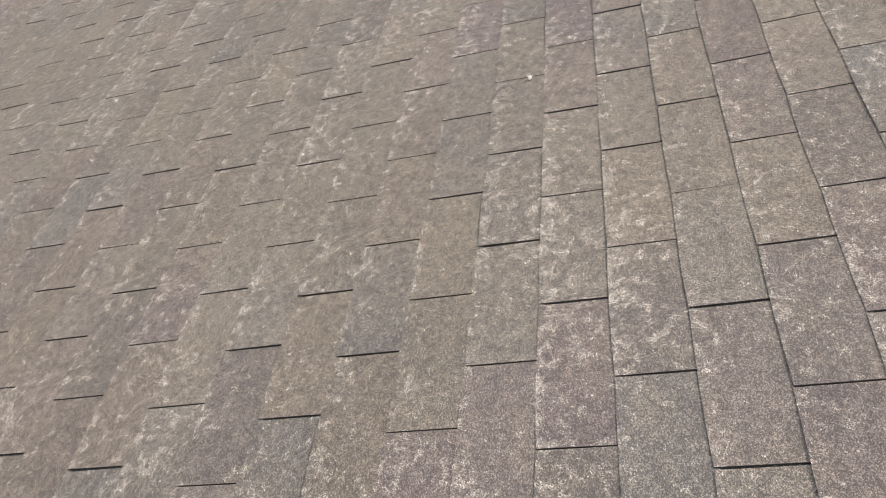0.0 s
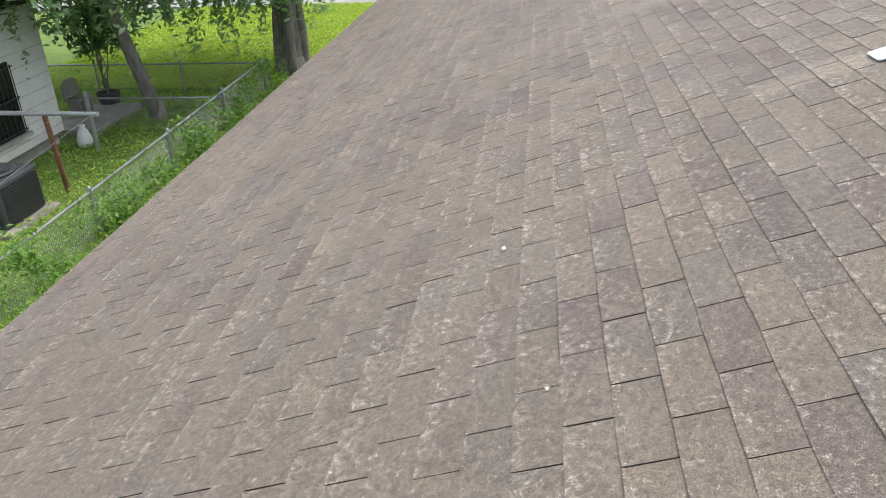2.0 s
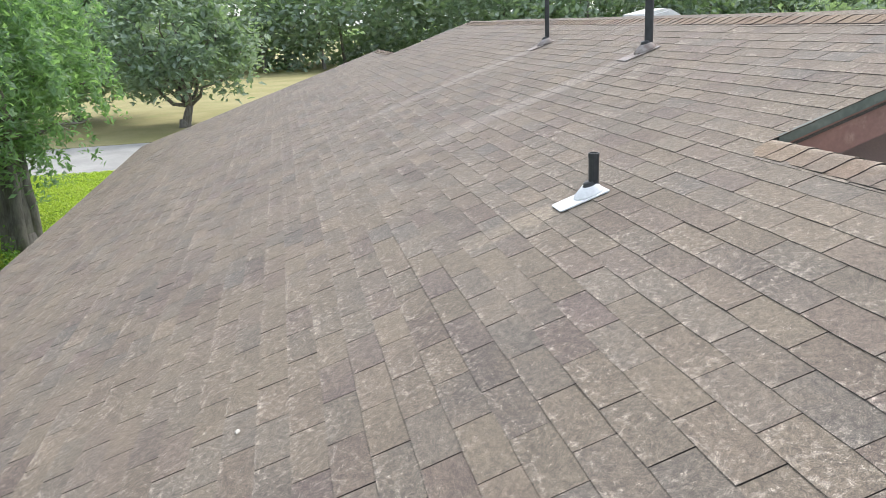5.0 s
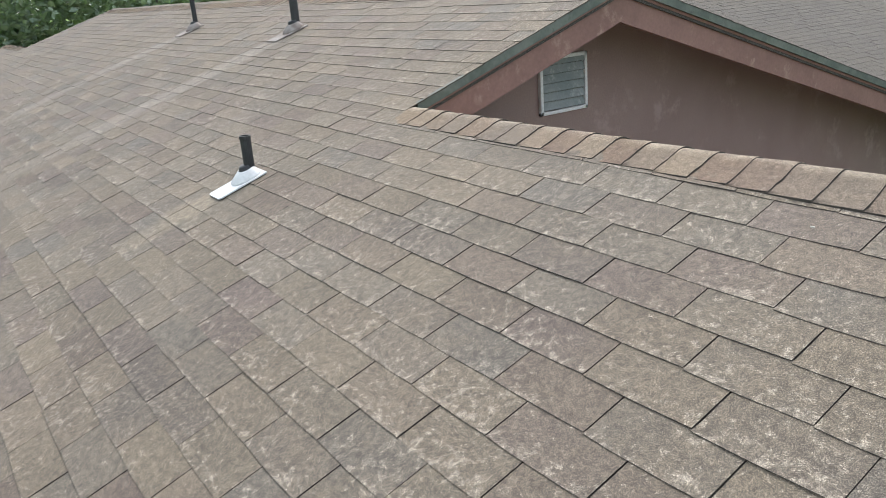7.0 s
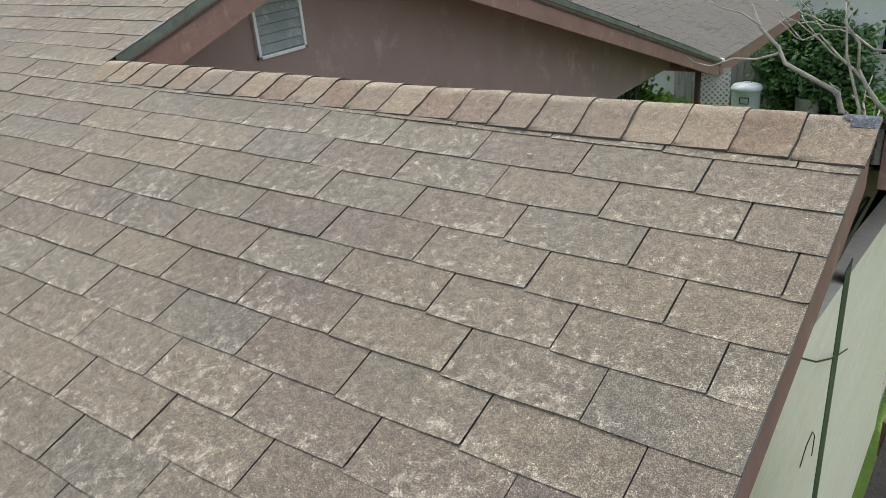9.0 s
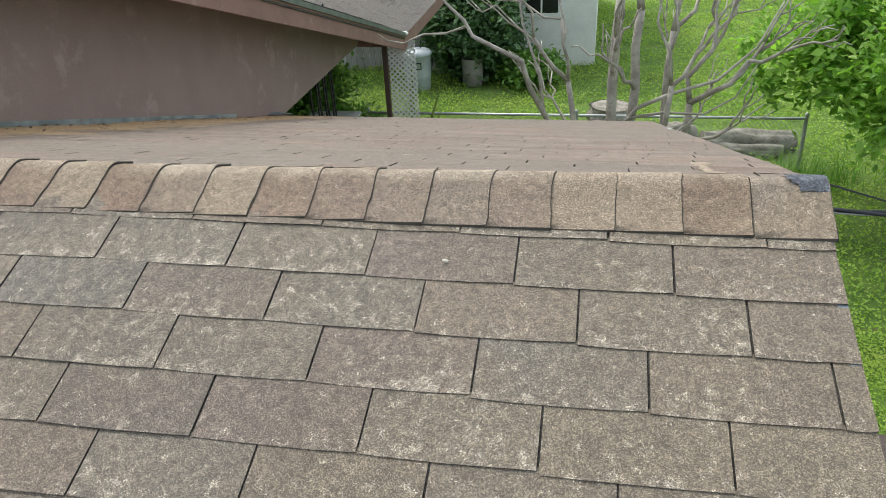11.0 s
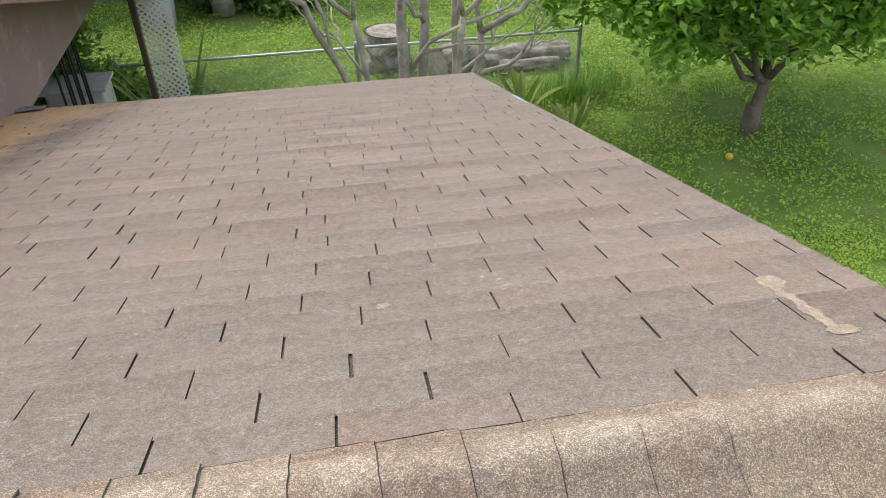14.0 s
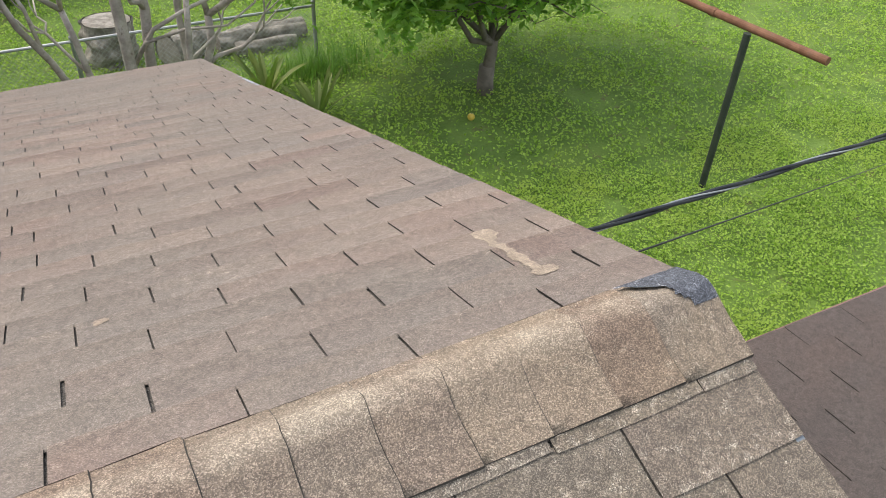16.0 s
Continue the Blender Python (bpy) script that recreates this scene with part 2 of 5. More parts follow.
M_PATCH = shingle_mat("bared_granules", [(0.085, 0.092, 0.11), (0.10, 0.107, 0.125)], (0.09, 0.097, 0.115), (0.42, 0.43, 0.45), 0.62, grit=1.2)
M_FASCIA = surface("faded_red_paint", (0.24, 0.135, 0.115), (0.29, 0.165, 0.14), 2.5, 0.65, 45, 0.001, stain=(0.33, 0.22, 0.18))
M_WALLP = surface("brown_stucco_paint", (0.285, 0.203, 0.184), (0.325, 0.238, 0.215), 1.2, 0.85, 90, 0.002, stain=(0.335, 0.25, 0.228))
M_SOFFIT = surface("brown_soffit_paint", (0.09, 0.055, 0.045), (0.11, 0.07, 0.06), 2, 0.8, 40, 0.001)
M_DRIP = surface("green_weathered_metal", (0.12, 0.145, 0.13), (0.19, 0.21, 0.19), 6, 0.55, 40, 0.001, metal=0.3, stain=(0.08, 0.09, 0.08))
M_FLASH = surface("galvanised_flashing", (0.24, 0.27, 0.30), (0.42, 0.46, 0.5), 5, 0.45, 40, 0.0005, metal=0.5, stain=(0.25, 0.22, 0.2))
M_OLDFLASH = surface("rusty_lead_flashing", (0.24, 0.20, 0.18), (0.36, 0.33, 0.31), 12, 0.7, 40, 0.0005, stain=(0.22, 0.12, 0.08))
M_WHITE = surface("white_paint", (0.72, 0.72, 0.70), (0.80, 0.80, 0.78), 2, 0.6, 30, 0.0008, stain=(0.62, 0.6, 0.55))
M_WHITEPLY = surface("whitewashed_plywood", (0.92, 0.80, 0.70), (0.95, 0.85, 0.76), 1.5, 0.75, 14, 0.003, stain=(0.70, 0.64, 0.52), stretch=(1, 0.8, 6))
M_BOOT = surface("white_lead_flashing", (0.72, 0.74, 0.76), (0.82, 0.83, 0.84), 9, 0.5, 60, 0.0005)
M_PIPE = surface("black_plastic_pipe", (0.028, 0.03, 0.032), (0.045, 0.047, 0.05), 9, 0.5, 60, 0.0004)
M_VENT = surface("blue_grey_louvre_paint", (0.26, 0.30, 0.30), (0.33, 0.36, 0.36), 6, 0.6, 60, 0.0006, stain=(0.4, 0.42, 0.41))
M_GALV = surface("galvanised_steel", (0.36, 0.38, 0.39), (0.46, 0.48, 0.49), 4, 0.45, 50, 0.0004, metal=0.7)
M_IRON = surface("black_iron", (0.015, 0.015, 0.016), (0.03, 0.03, 0.032), 8, 0.5, 60, 0.0004)
M_RUST = surface("rusty_pipe", (0.17, 0.075, 0.04), (0.25, 0.12, 0.07), 7, 0.8, 70, 0.001, stain=(0.12, 0.08, 0.06))
M_POLE = surface("dark_green_steel", (0.03, 0.04, 0.035), (0.05, 0.06, 0.05), 6, 0.5, 60, 0.0004)
M_BARK = surface("grey_bark", (0.17, 0.155, 0.14), (0.27, 0.25, 0.225), 4, 0.9, 22, 0.012, stretch=(3, 3, 0.7))
M_PALEBARK = surface("smooth_pale_bark", (0.29, 0.26, 0.225), (0.47, 0.43, 0.38), 5, 0.75, 30, 0.004, stain=(0.13, 0.10, 0.075))
M_CITRUSBARK = surface("citrus_bark", (0.13, 0.11, 0.09), (0.2, 0.17, 0.14), 6, 0.85, 30, 0.004)
# leaf green lightened and greyed, so the haze sits in the base colour
M_LEAF = leaf_mat("hazed_tree_leaf", (0.21, 0.30, 0.20), (0.30, 0.40, 0.27), (0.26, 0.36, 0.27), 0.6)
M_LEAF_BRIGHT = leaf_mat("citrus_leaf", (0.11, 0.23, 0.05), (0.40, 0.58, 0.13), (0.24, 0.40, 0.08), 0.5)
# distant haze is mixed into this leaf colour: paler and greyer than foliage
M_LEAF_HAZED = leaf_mat("hazed_far_leaf", (0.25, 0.31, 0.27), (0.31, 0.37, 0.32), (0.30, 0.36, 0.33), 0.45)
M_BUSH = leaf_mat("bush_leaf", (0.09, 0.16, 0.075), (0.13, 0.21, 0.10), (0.10, 0.18, 0.085))
M_VINE = leaf_mat("vine_leaf", (0.11, 0.22, 0.045), (0.20, 0.34, 0.075), (0.13, 0.25, 0.05))
M_STRAP = leaf_mat("strap_leaf", (0.04, 0.075, 0.022), (0.32, 0.36, 0.10), (0.09, 0.15, 0.04), 0.25)
M_BLADE = leaf_mat("grass_blade", (0.185, 0.295, 0.046), (0.38, 0.505, 0.105), (0.35, 0.44, 0.095), 0.44)
# lit copy of the grass blade: full sun is put into its colour
M_BLADE_SUNLIT = leaf_mat("sunlit_grass_blade", (0.30, 0.40, 0.05), (0.48, 0.56, 0.09), (0.42, 0.50, 0.08), 0.4)
M_LAWN = surface("lawn_soil_and_thatch", (0.115, 0.20, 0.034), (0.165, 0.26, 0.047), 1.6, 0.95, 22, 0.05, stain=(0.13, 0.12, 0.05))
M_DRYLAWN = surface("dry_lawn", (0.30, 0.28, 0.12), (0.38, 0.34, 0.17), 0.3, 0.95, 12, 0.02, stain=(0.24, 0.27, 0.1))
M_STREET = surface("pale_concrete_street", (0.31, 0.31, 0.30), (0.38, 0.38, 0.365), 0.6, 0.9, 25, 0.004)
M_LOG = surface("weathered_log", (0.20, 0.18, 0.15), (0.38, 0.35, 0.31), 9, 0.9, 24, 0.03, stain=(0.16, 0.14, 0.12))
M_SAWN = surface("sawn_wood", (0.26, 0.235, 0.205), (0.36, 0.33, 0.29), 9, 0.9, 40, 0.003, stain=(0.25, 0.21, 0.17))
M_ENAMEL = surface("stained_enamel", (0.50, 0.51, 0.50), (0.62, 0.63, 0.61), 6, 0.4, 40, 0.0008, stain=(0.36, 0.32, 0.26))
M_LITTER = surface("dry_leaf", (0.10, 0.06, 0.035), (0.22, 0.13, 0.07), 30, 0.9, 60, 0.001)
M_CAN = surface("pale_blue_grey_metal", (0.52, 0.57, 0.62), (0.62, 0.67, 0.71), 4, 0.5, 50, 0.0006, metal=0.1)
M_DARK = surface("dark_glass", (0.012, 0.013, 0.014), (0.02, 0.022, 0.024), 3, 0.15, 20, 0.0002)
M_ACBODY = surface("dark_grey_enamel", (0.045, 0.055, 0.06), (0.06, 0.072, 0.078), 5, 0.45, 60, 0.0005)
M_CONC = surface("old_concrete", (0.26, 0.25, 0.23), (0.36, 0.34, 0.31), 3, 0.9, 30, 0.004)
M_BOARD = surface("grey_fence_board", (0.30, 0.29, 0.27), (0.40, 0.38, 0.35), 3, 0.85, 20, 0.003, stretch=(4, 4, 0.6))
M_CABLE = surface("black_cable_rubber", (0.012, 0.014, 0.018), (0.02, 0.023, 0.028), 12, 0.45, 80, 0.0004)
M_TAPE = shingle_mat("dried_sealant", [(0.27, 0.215, 0.165), (0.30, 0.245, 0.19)], (0.26, 0.21, 0.165), (0.36, 0.30, 0.24), 0.62, grit=0.5)
M_CHIP = surface("pale_stone_chip", (0.46, 0.43, 0.38), (0.55, 0.52, 0.46), 20, 0.8, 90, 0.001)
M_FRUIT = surface("grapefruit_peel", (0.65, 0.46, 0.06), (0.7, 0.52, 0.1), 20, 0.5, 90, 0.001)
M_TERRA = surface("dark_plant_pot", (0.03, 0.03, 0.028), (0.05, 0.048, 0.045), 8, 0.7, 60, 0.001)


# ---- building helpers ----
WORLD_OF = {}


def hang(ob, parent):
    if parent is not None:
        ob.parent = parent
        ob.matrix_parent_inverse = WORLD_OF.get(parent.name, Matrix()).inverted()
    return ob


def base(name, loc, label, category, group="", kind=""):
    """An empty at a thing's base, to carry its parts."""
    e = new(name)
    e.location = loc
    WORLD_OF[e.name] = Matrix.Translation(loc)
    return tagged(e, label, category, group, kind)


def part(name, bm, material, parent=None, label="", smooth=False):
    me = bpy.data.meshes.new(name)
    bmesh.ops.recalc_face_normals(bm, faces=bm.faces)
    bm.to_mesh(me)
    bm.free()
    me.materials.append(material)
    if smooth:
        for p in me.polygons:
            p.use_smooth = True
    ob = hang(new(name, me), parent)
    return tagged(ob, label) if label else ob


def cloud(name, verts, faces, material, parent=None, label="", smooth=False):
    me = bpy.data.meshes.new(name)
    me.from_pydata([tuple(v) for v in verts], [], [tuple(f) for f in faces])
    me.materials.append(material)
    if smooth:
        for p in me.polygons:
            p.use_smooth = True
    ob = hang(new(name, me), parent)
    return tagged(ob, label) if label else ob


def box(bm, lo, hi, bevel=0.0):
    m = Matrix.LocRotScale([(a + b) / 2 for a, b in zip(lo, hi)], None, [b - a for a, b in zip(lo, hi)])
    vs = bmesh.ops.create_cube(bm, size=1, matrix=m)["verts"]
    if bevel:
        es = list({e for v in vs for e in v.link_edges})
        bmesh.ops.bevel(bm, geom=es, offset=bevel, segments=2, affect="EDGES", profile=0.5)
    return bm


def bbox(lo, hi, bevel=0.0):
    return box(bmesh.new(), lo, hi, bevel)


def prism(bm, outline, extrude):
    """A solid from a planar outline, pushed along a vector."""
    a = [bm.verts.new(p) for p in outline]
    b = [bm.verts.new(Vector(p) + Vector(extrude)) for p in outline]
    n = len(a)
    bm.faces.new(a)
    bm.faces.new(b[::-1])
    for i in range(n):
        bm.faces.new((a[i], b[i], b[(i + 1) % n], a[(i + 1) % n]))
    return bm


def tube(bm, pts, r0, r1=None, seg=8, caps=True):
    """A round bar along points, tapering from r0 to r1."""
    r1 = r0 if r1 is None else r1
    pts = [Vector(p) for p in pts]
    rings = []
    for i, p in enumerate(pts):
        d = (pts[min(i + 1, len(pts) - 1)] - pts[max(i - 1, 0)]).normalized()
        u = d.orthogonal().normalized() if i == 0 else (u - d * u.dot(d)).normalized()
        v = d.cross(u)
        r = r0 + (r1 - r0) * i / (len(pts) - 1)
        rings.append([bm.verts.new(p + (u * math.cos(a) + v * math.sin(a)) * r) for a in [2 * math.pi * k / seg for k in range(seg)]])
    for a, b in zip(rings, rings[1:]):
        for k in range(seg):
            bm.faces.new((a[k], a[(k + 1) % seg], b[(k + 1) % seg], b[k]))
    if caps:
        bm.faces.new(rings[0][::-1])
        bm.faces.new(rings[-1])
    return bm


def bar(a, b, r, seg=8, r1=None):
    return tube(bmesh.new(), [a, b], r, r1, seg)


def lathe(bm, profile, centre, seg=20):
    """A turned body from (radius, height) pairs."""
    c = Vector(centre)
    rings = [[bm.verts.new(c + Vector((r * math.cos(a), r * math.sin(a), z))) for a in [2 * math.pi * k / seg for k in range(seg)]] for r, z in profile]
    for a, b in zip(rings, rings[1:]):
        for k in range(seg):
            bm.faces.new((a[k], a[(k + 1) % seg], b[(k + 1) % seg], b[k]))
    bm.faces.new(rings[0][::-1])
    bm.faces.new(rings[-1])
    return bm


def leaves(points, size, rng, tilt=1.0, long=1.7):
    """Small folded leaves at points: returns verts and faces."""
    n = len(points)
    a, tz = rng.uniform(0, 2 * np.pi, n), rng.normal(0, 0.55 * tilt, n)
    s = size * rng.uniform(0.6, 1.35, n)
    d = np.stack([np.cos(a) * np.cos(tz), np.sin(a) * np.cos(tz), np.sin(tz)], 1)
    w = np.stack([-np.sin(a), np.cos(a), rng.normal(0, 0.5 * tilt, n)], 1)
    w /= np.linalg.norm(w, axis=1)[:, None]
    up = np.cross(d, w)
    L, Wd = (s * long / 2)[:, None], (s / 2)[:, None]
    p = np.asarray(points)
    v = np.stack([p - d * L, p + w * Wd + up * Wd * 0.35, p + d * L, p - w * Wd + up * Wd * 0.35], 1).reshape(-1, 3)
    k = np.arange(n)[:, None] * 4
    return v, np.concatenate([k + [0, 1, 2], k + [0, 2, 3]], 0)


# ---- roof ----
FRONT = Matrix(((1, 0, 0, 0), (0, CP, -SP, 0), (0, SP, CP, 0), (0, 0, 0, 1)))
BACK = Matrix(((-1, 0, 0, 0), (0, -CP, SP, BACK_OFF * SP), (0, SP, CP, BACK_OFF * CP), (0, 0, 0, 1)))


def sag(x, y):
    """How far the old deck dips or swells, in metres."""
    d = 0.010 * noise.noise((x * 0.45, y * 0.9, 3.1)) + 0.003 * noise.noise((x * 1.7, y * 2.3, 9.7))
    if y < -4.2 and x < 0.5:
        d -= 0.012 * math.exp(-((y + 4.95) / 0.30) ** 2)
    return d


def tab_shape(rng, width, length, lift):
    """One tab: thin slab, butt edge ragged and a little lifted. Local x along the course, y up the slope, z off the deck."""
    nx = 4
    low = [(-width / 2 + width * i / nx, rng.normal(0, 0.0009), 0.0078 + lift * abs(i / nx - rng.random() * 0.6) + rng.normal(0, 0.0006)) for i in range(nx + 1)]
    low[0] = (low[0][0], abs(low[0][1]) + 0.0015, low[0][2])
    low[-1] = (low[-1][0], abs(low[-1][1]) + 0.0015, low[-1][2])
    top = [(x, length, 0.0050) for x, _, _ in low]
    under = [(x, y + 0.0012, z - 0.0036) for x, y, z in low]
    end = [(low[0][0], length, 0.0002), (low[-1][0], length, 0.0002)]
    v = low + top + under + end
    n = nx + 1
    f = [(i, i + 1, n + i + 1, n + i) for i in range(nx)] + [(2 * n + i, 2 * n + i + 1, i + 1, i) for i in range(nx)]
    f += [(2 * n, 0, n, 3 * n), (n - 1, 3 * n - 1, 3 * n + 1, 2 * n - 1)]
    uv = [(i / nx, 0.0) for i in range(n)] + [(i / nx, 1.0) for i in range(n)] + [(i / nx, 0.0) for i in range(n)] + [(0, 1), (1, 1)]
    return v, f, uv


def set_uv(me, uv):
    """One flat map from a (u, v) for each vertex."""
    idx = np.zeros(len(me.loops), dtype=np.int32)
    me.loops.foreach_get("vertex_index", idx)
    me.uv_layers.new(name="tab").data.foreach_set("uv", np.asarray(uv, dtype=np.float32)[idx].ravel())


class Tabs:
    """Lays tabs on a slope: the nearest ones as pieces of their own, the rest as one mesh."""

    def __init__(self, slope, frame_m, material, seed, near, gap=0.0040):
        self.gap = gap
        self.slope, self.m, self.mat, self.near = slope, frame_m, material, near
        self.rng = np.random.default_rng(seed)
        self.kinds, self.verts, self.faces, self.uv, self.count = {}, [], [], [], 0

    def kind(self, width, expo):
        key = (round(width, 3), int(self.rng.integers(0, 9)))
        if key not in self.kinds:
            lift = 0.0 if key[1] < 6 else 0.0009 * (key[1] - 5)
            v, f, uv = tab_shape(self.rng, key[0] - self.gap, expo + 0.012, lift)
            me = bpy.data.meshes.new("shingle")
            me.from_pydata(v, [], f)
            me.materials.append(self.mat)
            me.materials.append(M_EDGE)
            me.polygons.foreach_set("material_index", [0] * 4 + [1] * (len(f) - 4))
            set_uv(me, uv)
            self.kinds[key] = (me, v, f, uv)
        return self.kinds[key]

    def lay(self, x, v, width, expo):
        if width < 0.03:
            return
        me, vs, fs, uv = self.kind(width, expo)
        p = self.m @ Vector((x, v, 0))
        turn = Matrix.Rotation(float(self.rng.normal(0, 0.0009)), 4, "Z")
        gx, gy = (sag(p.x + 0.08, p.y) - sag(p.x - 0.08, p.y)) / 0.16, (sag(p.x, p.y + 0.08) - sag(p.x, p.y - 0.08)) / 0.16
        lean = Matrix.Rotation(math.hypot(gx, gy), 4, Vector((gy, -gx, 1e-9)).normalized())
        m = Matrix.Translation(p + Vector((0, 0, sag(p.x, p.y)))) @ lean @ Matrix.Translation(-p) @ self.m @ Matrix.Translation((x + float(self.rng.normal(0, 0.0007)), v + float(self.rng.normal(0, 0.0005)), 0)) @ turn
        if self.near(p.x, p.y) and self.count < 300:
            ob = hang(new("shingle", me), self.slope)
            ob.matrix_basis = m
            self.count += 1
        else:
            k = len(self.verts)
            self.verts += [m @ Vector(q) for q in vs]
            self.faces += [tuple(k + i for i in f) for f in fs]
            self.uv += uv

    def finish(self):
        if self.verts:
            rest = tagged(cloud("shingle_field", self.verts, self.faces, self.mat, self.slope), kind="stuff")
            rest.data.materials.append(M_EDGE)
            rest.data.polygons.foreach_set("material_index", ([0] * 4 + [1] * 6) * (len(self.faces) // 10))
            set_uv(rest.data, self.uv)


def slope_sheet(bm, corners_xy, frame_of, step=0.4, thick=0.09):
    """The deck under the shingles: follows the same dips; corners as (x0, x1, y0, y1) in plan."""
    x0, x1, y0, y1 = corners_xy
    nx, ny = max(1, round((x1 - x0) / step)), max(1, round((y1 - y0) / 0.16))
    grid = [[bm.verts.new((x0 + (x1 - x0) * i / nx, y := y0 + (y1 - y0) * j / ny, frame_of(y) + sag(x0 + (x1 - x0) * i / nx, y))) for i in range(nx + 1)] for j in range(ny + 1)]
    low = [[bm.verts.new((x0 if i == 0 else x1, y := y0 + (y1 - y0) * j, frame_of(y) - thick)) for i in (0, 1)] for j in (0, 1)]
    for j in range(ny):
        for i in range(nx):
            bm.faces.new((grid[j][i], grid[j][i + 1], grid[j + 1][i + 1], grid[j + 1][i]))
    bm.faces.new((low[0][0], low[1][0], low[1][1], low[0][1]))
    bm.faces.new([grid[0][i] for i in range(nx + 1)] + [low[0][1], low[0][0]])
    bm.faces.new([grid[ny][i] for i in range(nx, -1, -1)] + [low[1][0], low[1][1]])
    bm.faces.new([grid[j][0] for j in range(ny, -1, -1)] + [low[0][0], low[1][0]])
    bm.faces.new([grid[j][nx] for j in range(ny + 1)] + [low[1][1], low[0][1]])
    return bm


house = base("house", (-9.6, 0, GROUND), "low brown ranch house with weathered grey-brown asphalt shingle roof", "house")
z_front = lambda y: y / 3
z_back = lambda y: -y / 3 + BACK_OFF / CP
z_mainback = lambda y: Z_MAIN - (y - Y_MAIN) * PITCH_REAR

bm = bmesh.new()
slope_sheet(bm, (X_FAR, X_RF - 0.03, Y_EAVE_F + 0.012, Y_LOW), z_front)
slope_sheet(bm, (X_MAIN_END, X_MAIN - 0.03, Y_LOW + 0.001, Y_MAIN), z_front)
front_slope = part("roof_slope", bm, M_SLOT, house, "front slope of weathered grey-brown asphalt shingles with pale lichen")
bm = bmesh.new()
slope_sheet(bm, (X_WALL, X_RAKE - 0.03, Y_LOW + 0.001, Y_EAVE_B - 0.012), z_back)
back_slope = part("roof_slope", bm, M_SLOT, house, "back slope of reddish-brown sunned asphalt shingles")
bm = bmesh.new()
slope_sheet(bm, (X_MAIN_END, X_MAIN - 0.03, Y_MAIN + 0.001, Y_MAIN_EAVE), z_mainback)
slope_sheet(bm, (X_FAR, X_MAIN_END - 0.001, Y_LOW + 0.001, Y_EAVE_B), z_back)
X_WING, Z_WING, Y_WING_END = -3.30, -1.98, 14.0      # rear wing: its slope faces +x
wing_z = lambda x: Z_WING + (X_WING - x) / 3
wing_valley = lambda x: Y_MAIN + (Z_MAIN - wing_z(x)) / PITCH_REAR
main_back_slope = part("roof_slope", bm, M_SLOT, house, "rear slope of grey asphalt shingles behind the gable")


bm = bmesh.new()
top = [(X_WING - 0.012, 9.44, wing_z(X_WING - 0.012)), (X_WING - 0.012, Y_WING_END, wing_z(X_WING - 0.012)), (-9.6, Y_WING_END, wing_z(-9.6)), (-9.6, 2.2, wing_z(-9.6))]
prism(bm, top, (0, 0, -0.09))
wing_slope = part("roof_slope", bm, M_SLOT, house, "grey shingle slope of the rear wing")
part("eave_board", bbox((X_WING - 0.035, 9.42, Z_WING - 0.21), (X_WING - 0.005, Y_WING_END, Z_WING - 0.014)), M_FASCIA, house, "faded dusty-red eave board of the rear wing")
bm = bmesh.new()
bmesh.ops.create_icosphere(bm, subdivisions=2, radius=1, matrix=Matrix.Translation((X_WING + 0.0, 9.40, Z_WING + 0.02)) @ Matrix.Diagonal((0.06, 0.05, 0.03, 1)))
part("sealant_lump", bm, M_WHITE, house, "lump of white sealant at the eave corner", True)


def gable_wall(name, x, thick, ys, roof_z, floor, mat, parent, label=""):
    """A wall across the house, its top under the roof."""
    pts = [(x, ys[0], floor)] + [(x, y, roof_z(y)) for y in ys] + [(x, ys[-1], floor)]
    return part(name, prism(bmesh.new(), pts, (-thick, 0, 0)), mat, parent, label)


under = lambda y: min(z_front(y), z_mainback(y)) - 0.1
gable_wall("gable_wall", X_WALL, 0.12, [0.3, Y_MAIN, 8.75], under, -1.95, M_WALLP, house, "flat dark brown painted gable wall")
low_under = lambda y: min(z_front(y), z_back(y)) - 0.1
gable_wall("end_wall", -0.28, 0.12, [-5.3, Y_LOW, 5.3], lambda y: min(-1.08, low_under(y) - 0.02), GROUND, M_WHITEPLY, house, "whitewashed plywood end wall")
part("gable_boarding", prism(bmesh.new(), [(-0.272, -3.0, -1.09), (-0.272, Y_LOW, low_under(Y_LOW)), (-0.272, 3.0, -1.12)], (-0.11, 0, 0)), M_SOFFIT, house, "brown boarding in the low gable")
part("wall_gap", bbox((-0.2795, 1.84, -3.4), (-0.276, 2.02, -1.3)), M_ACBODY, house, "dark gap between two plywood sheets")
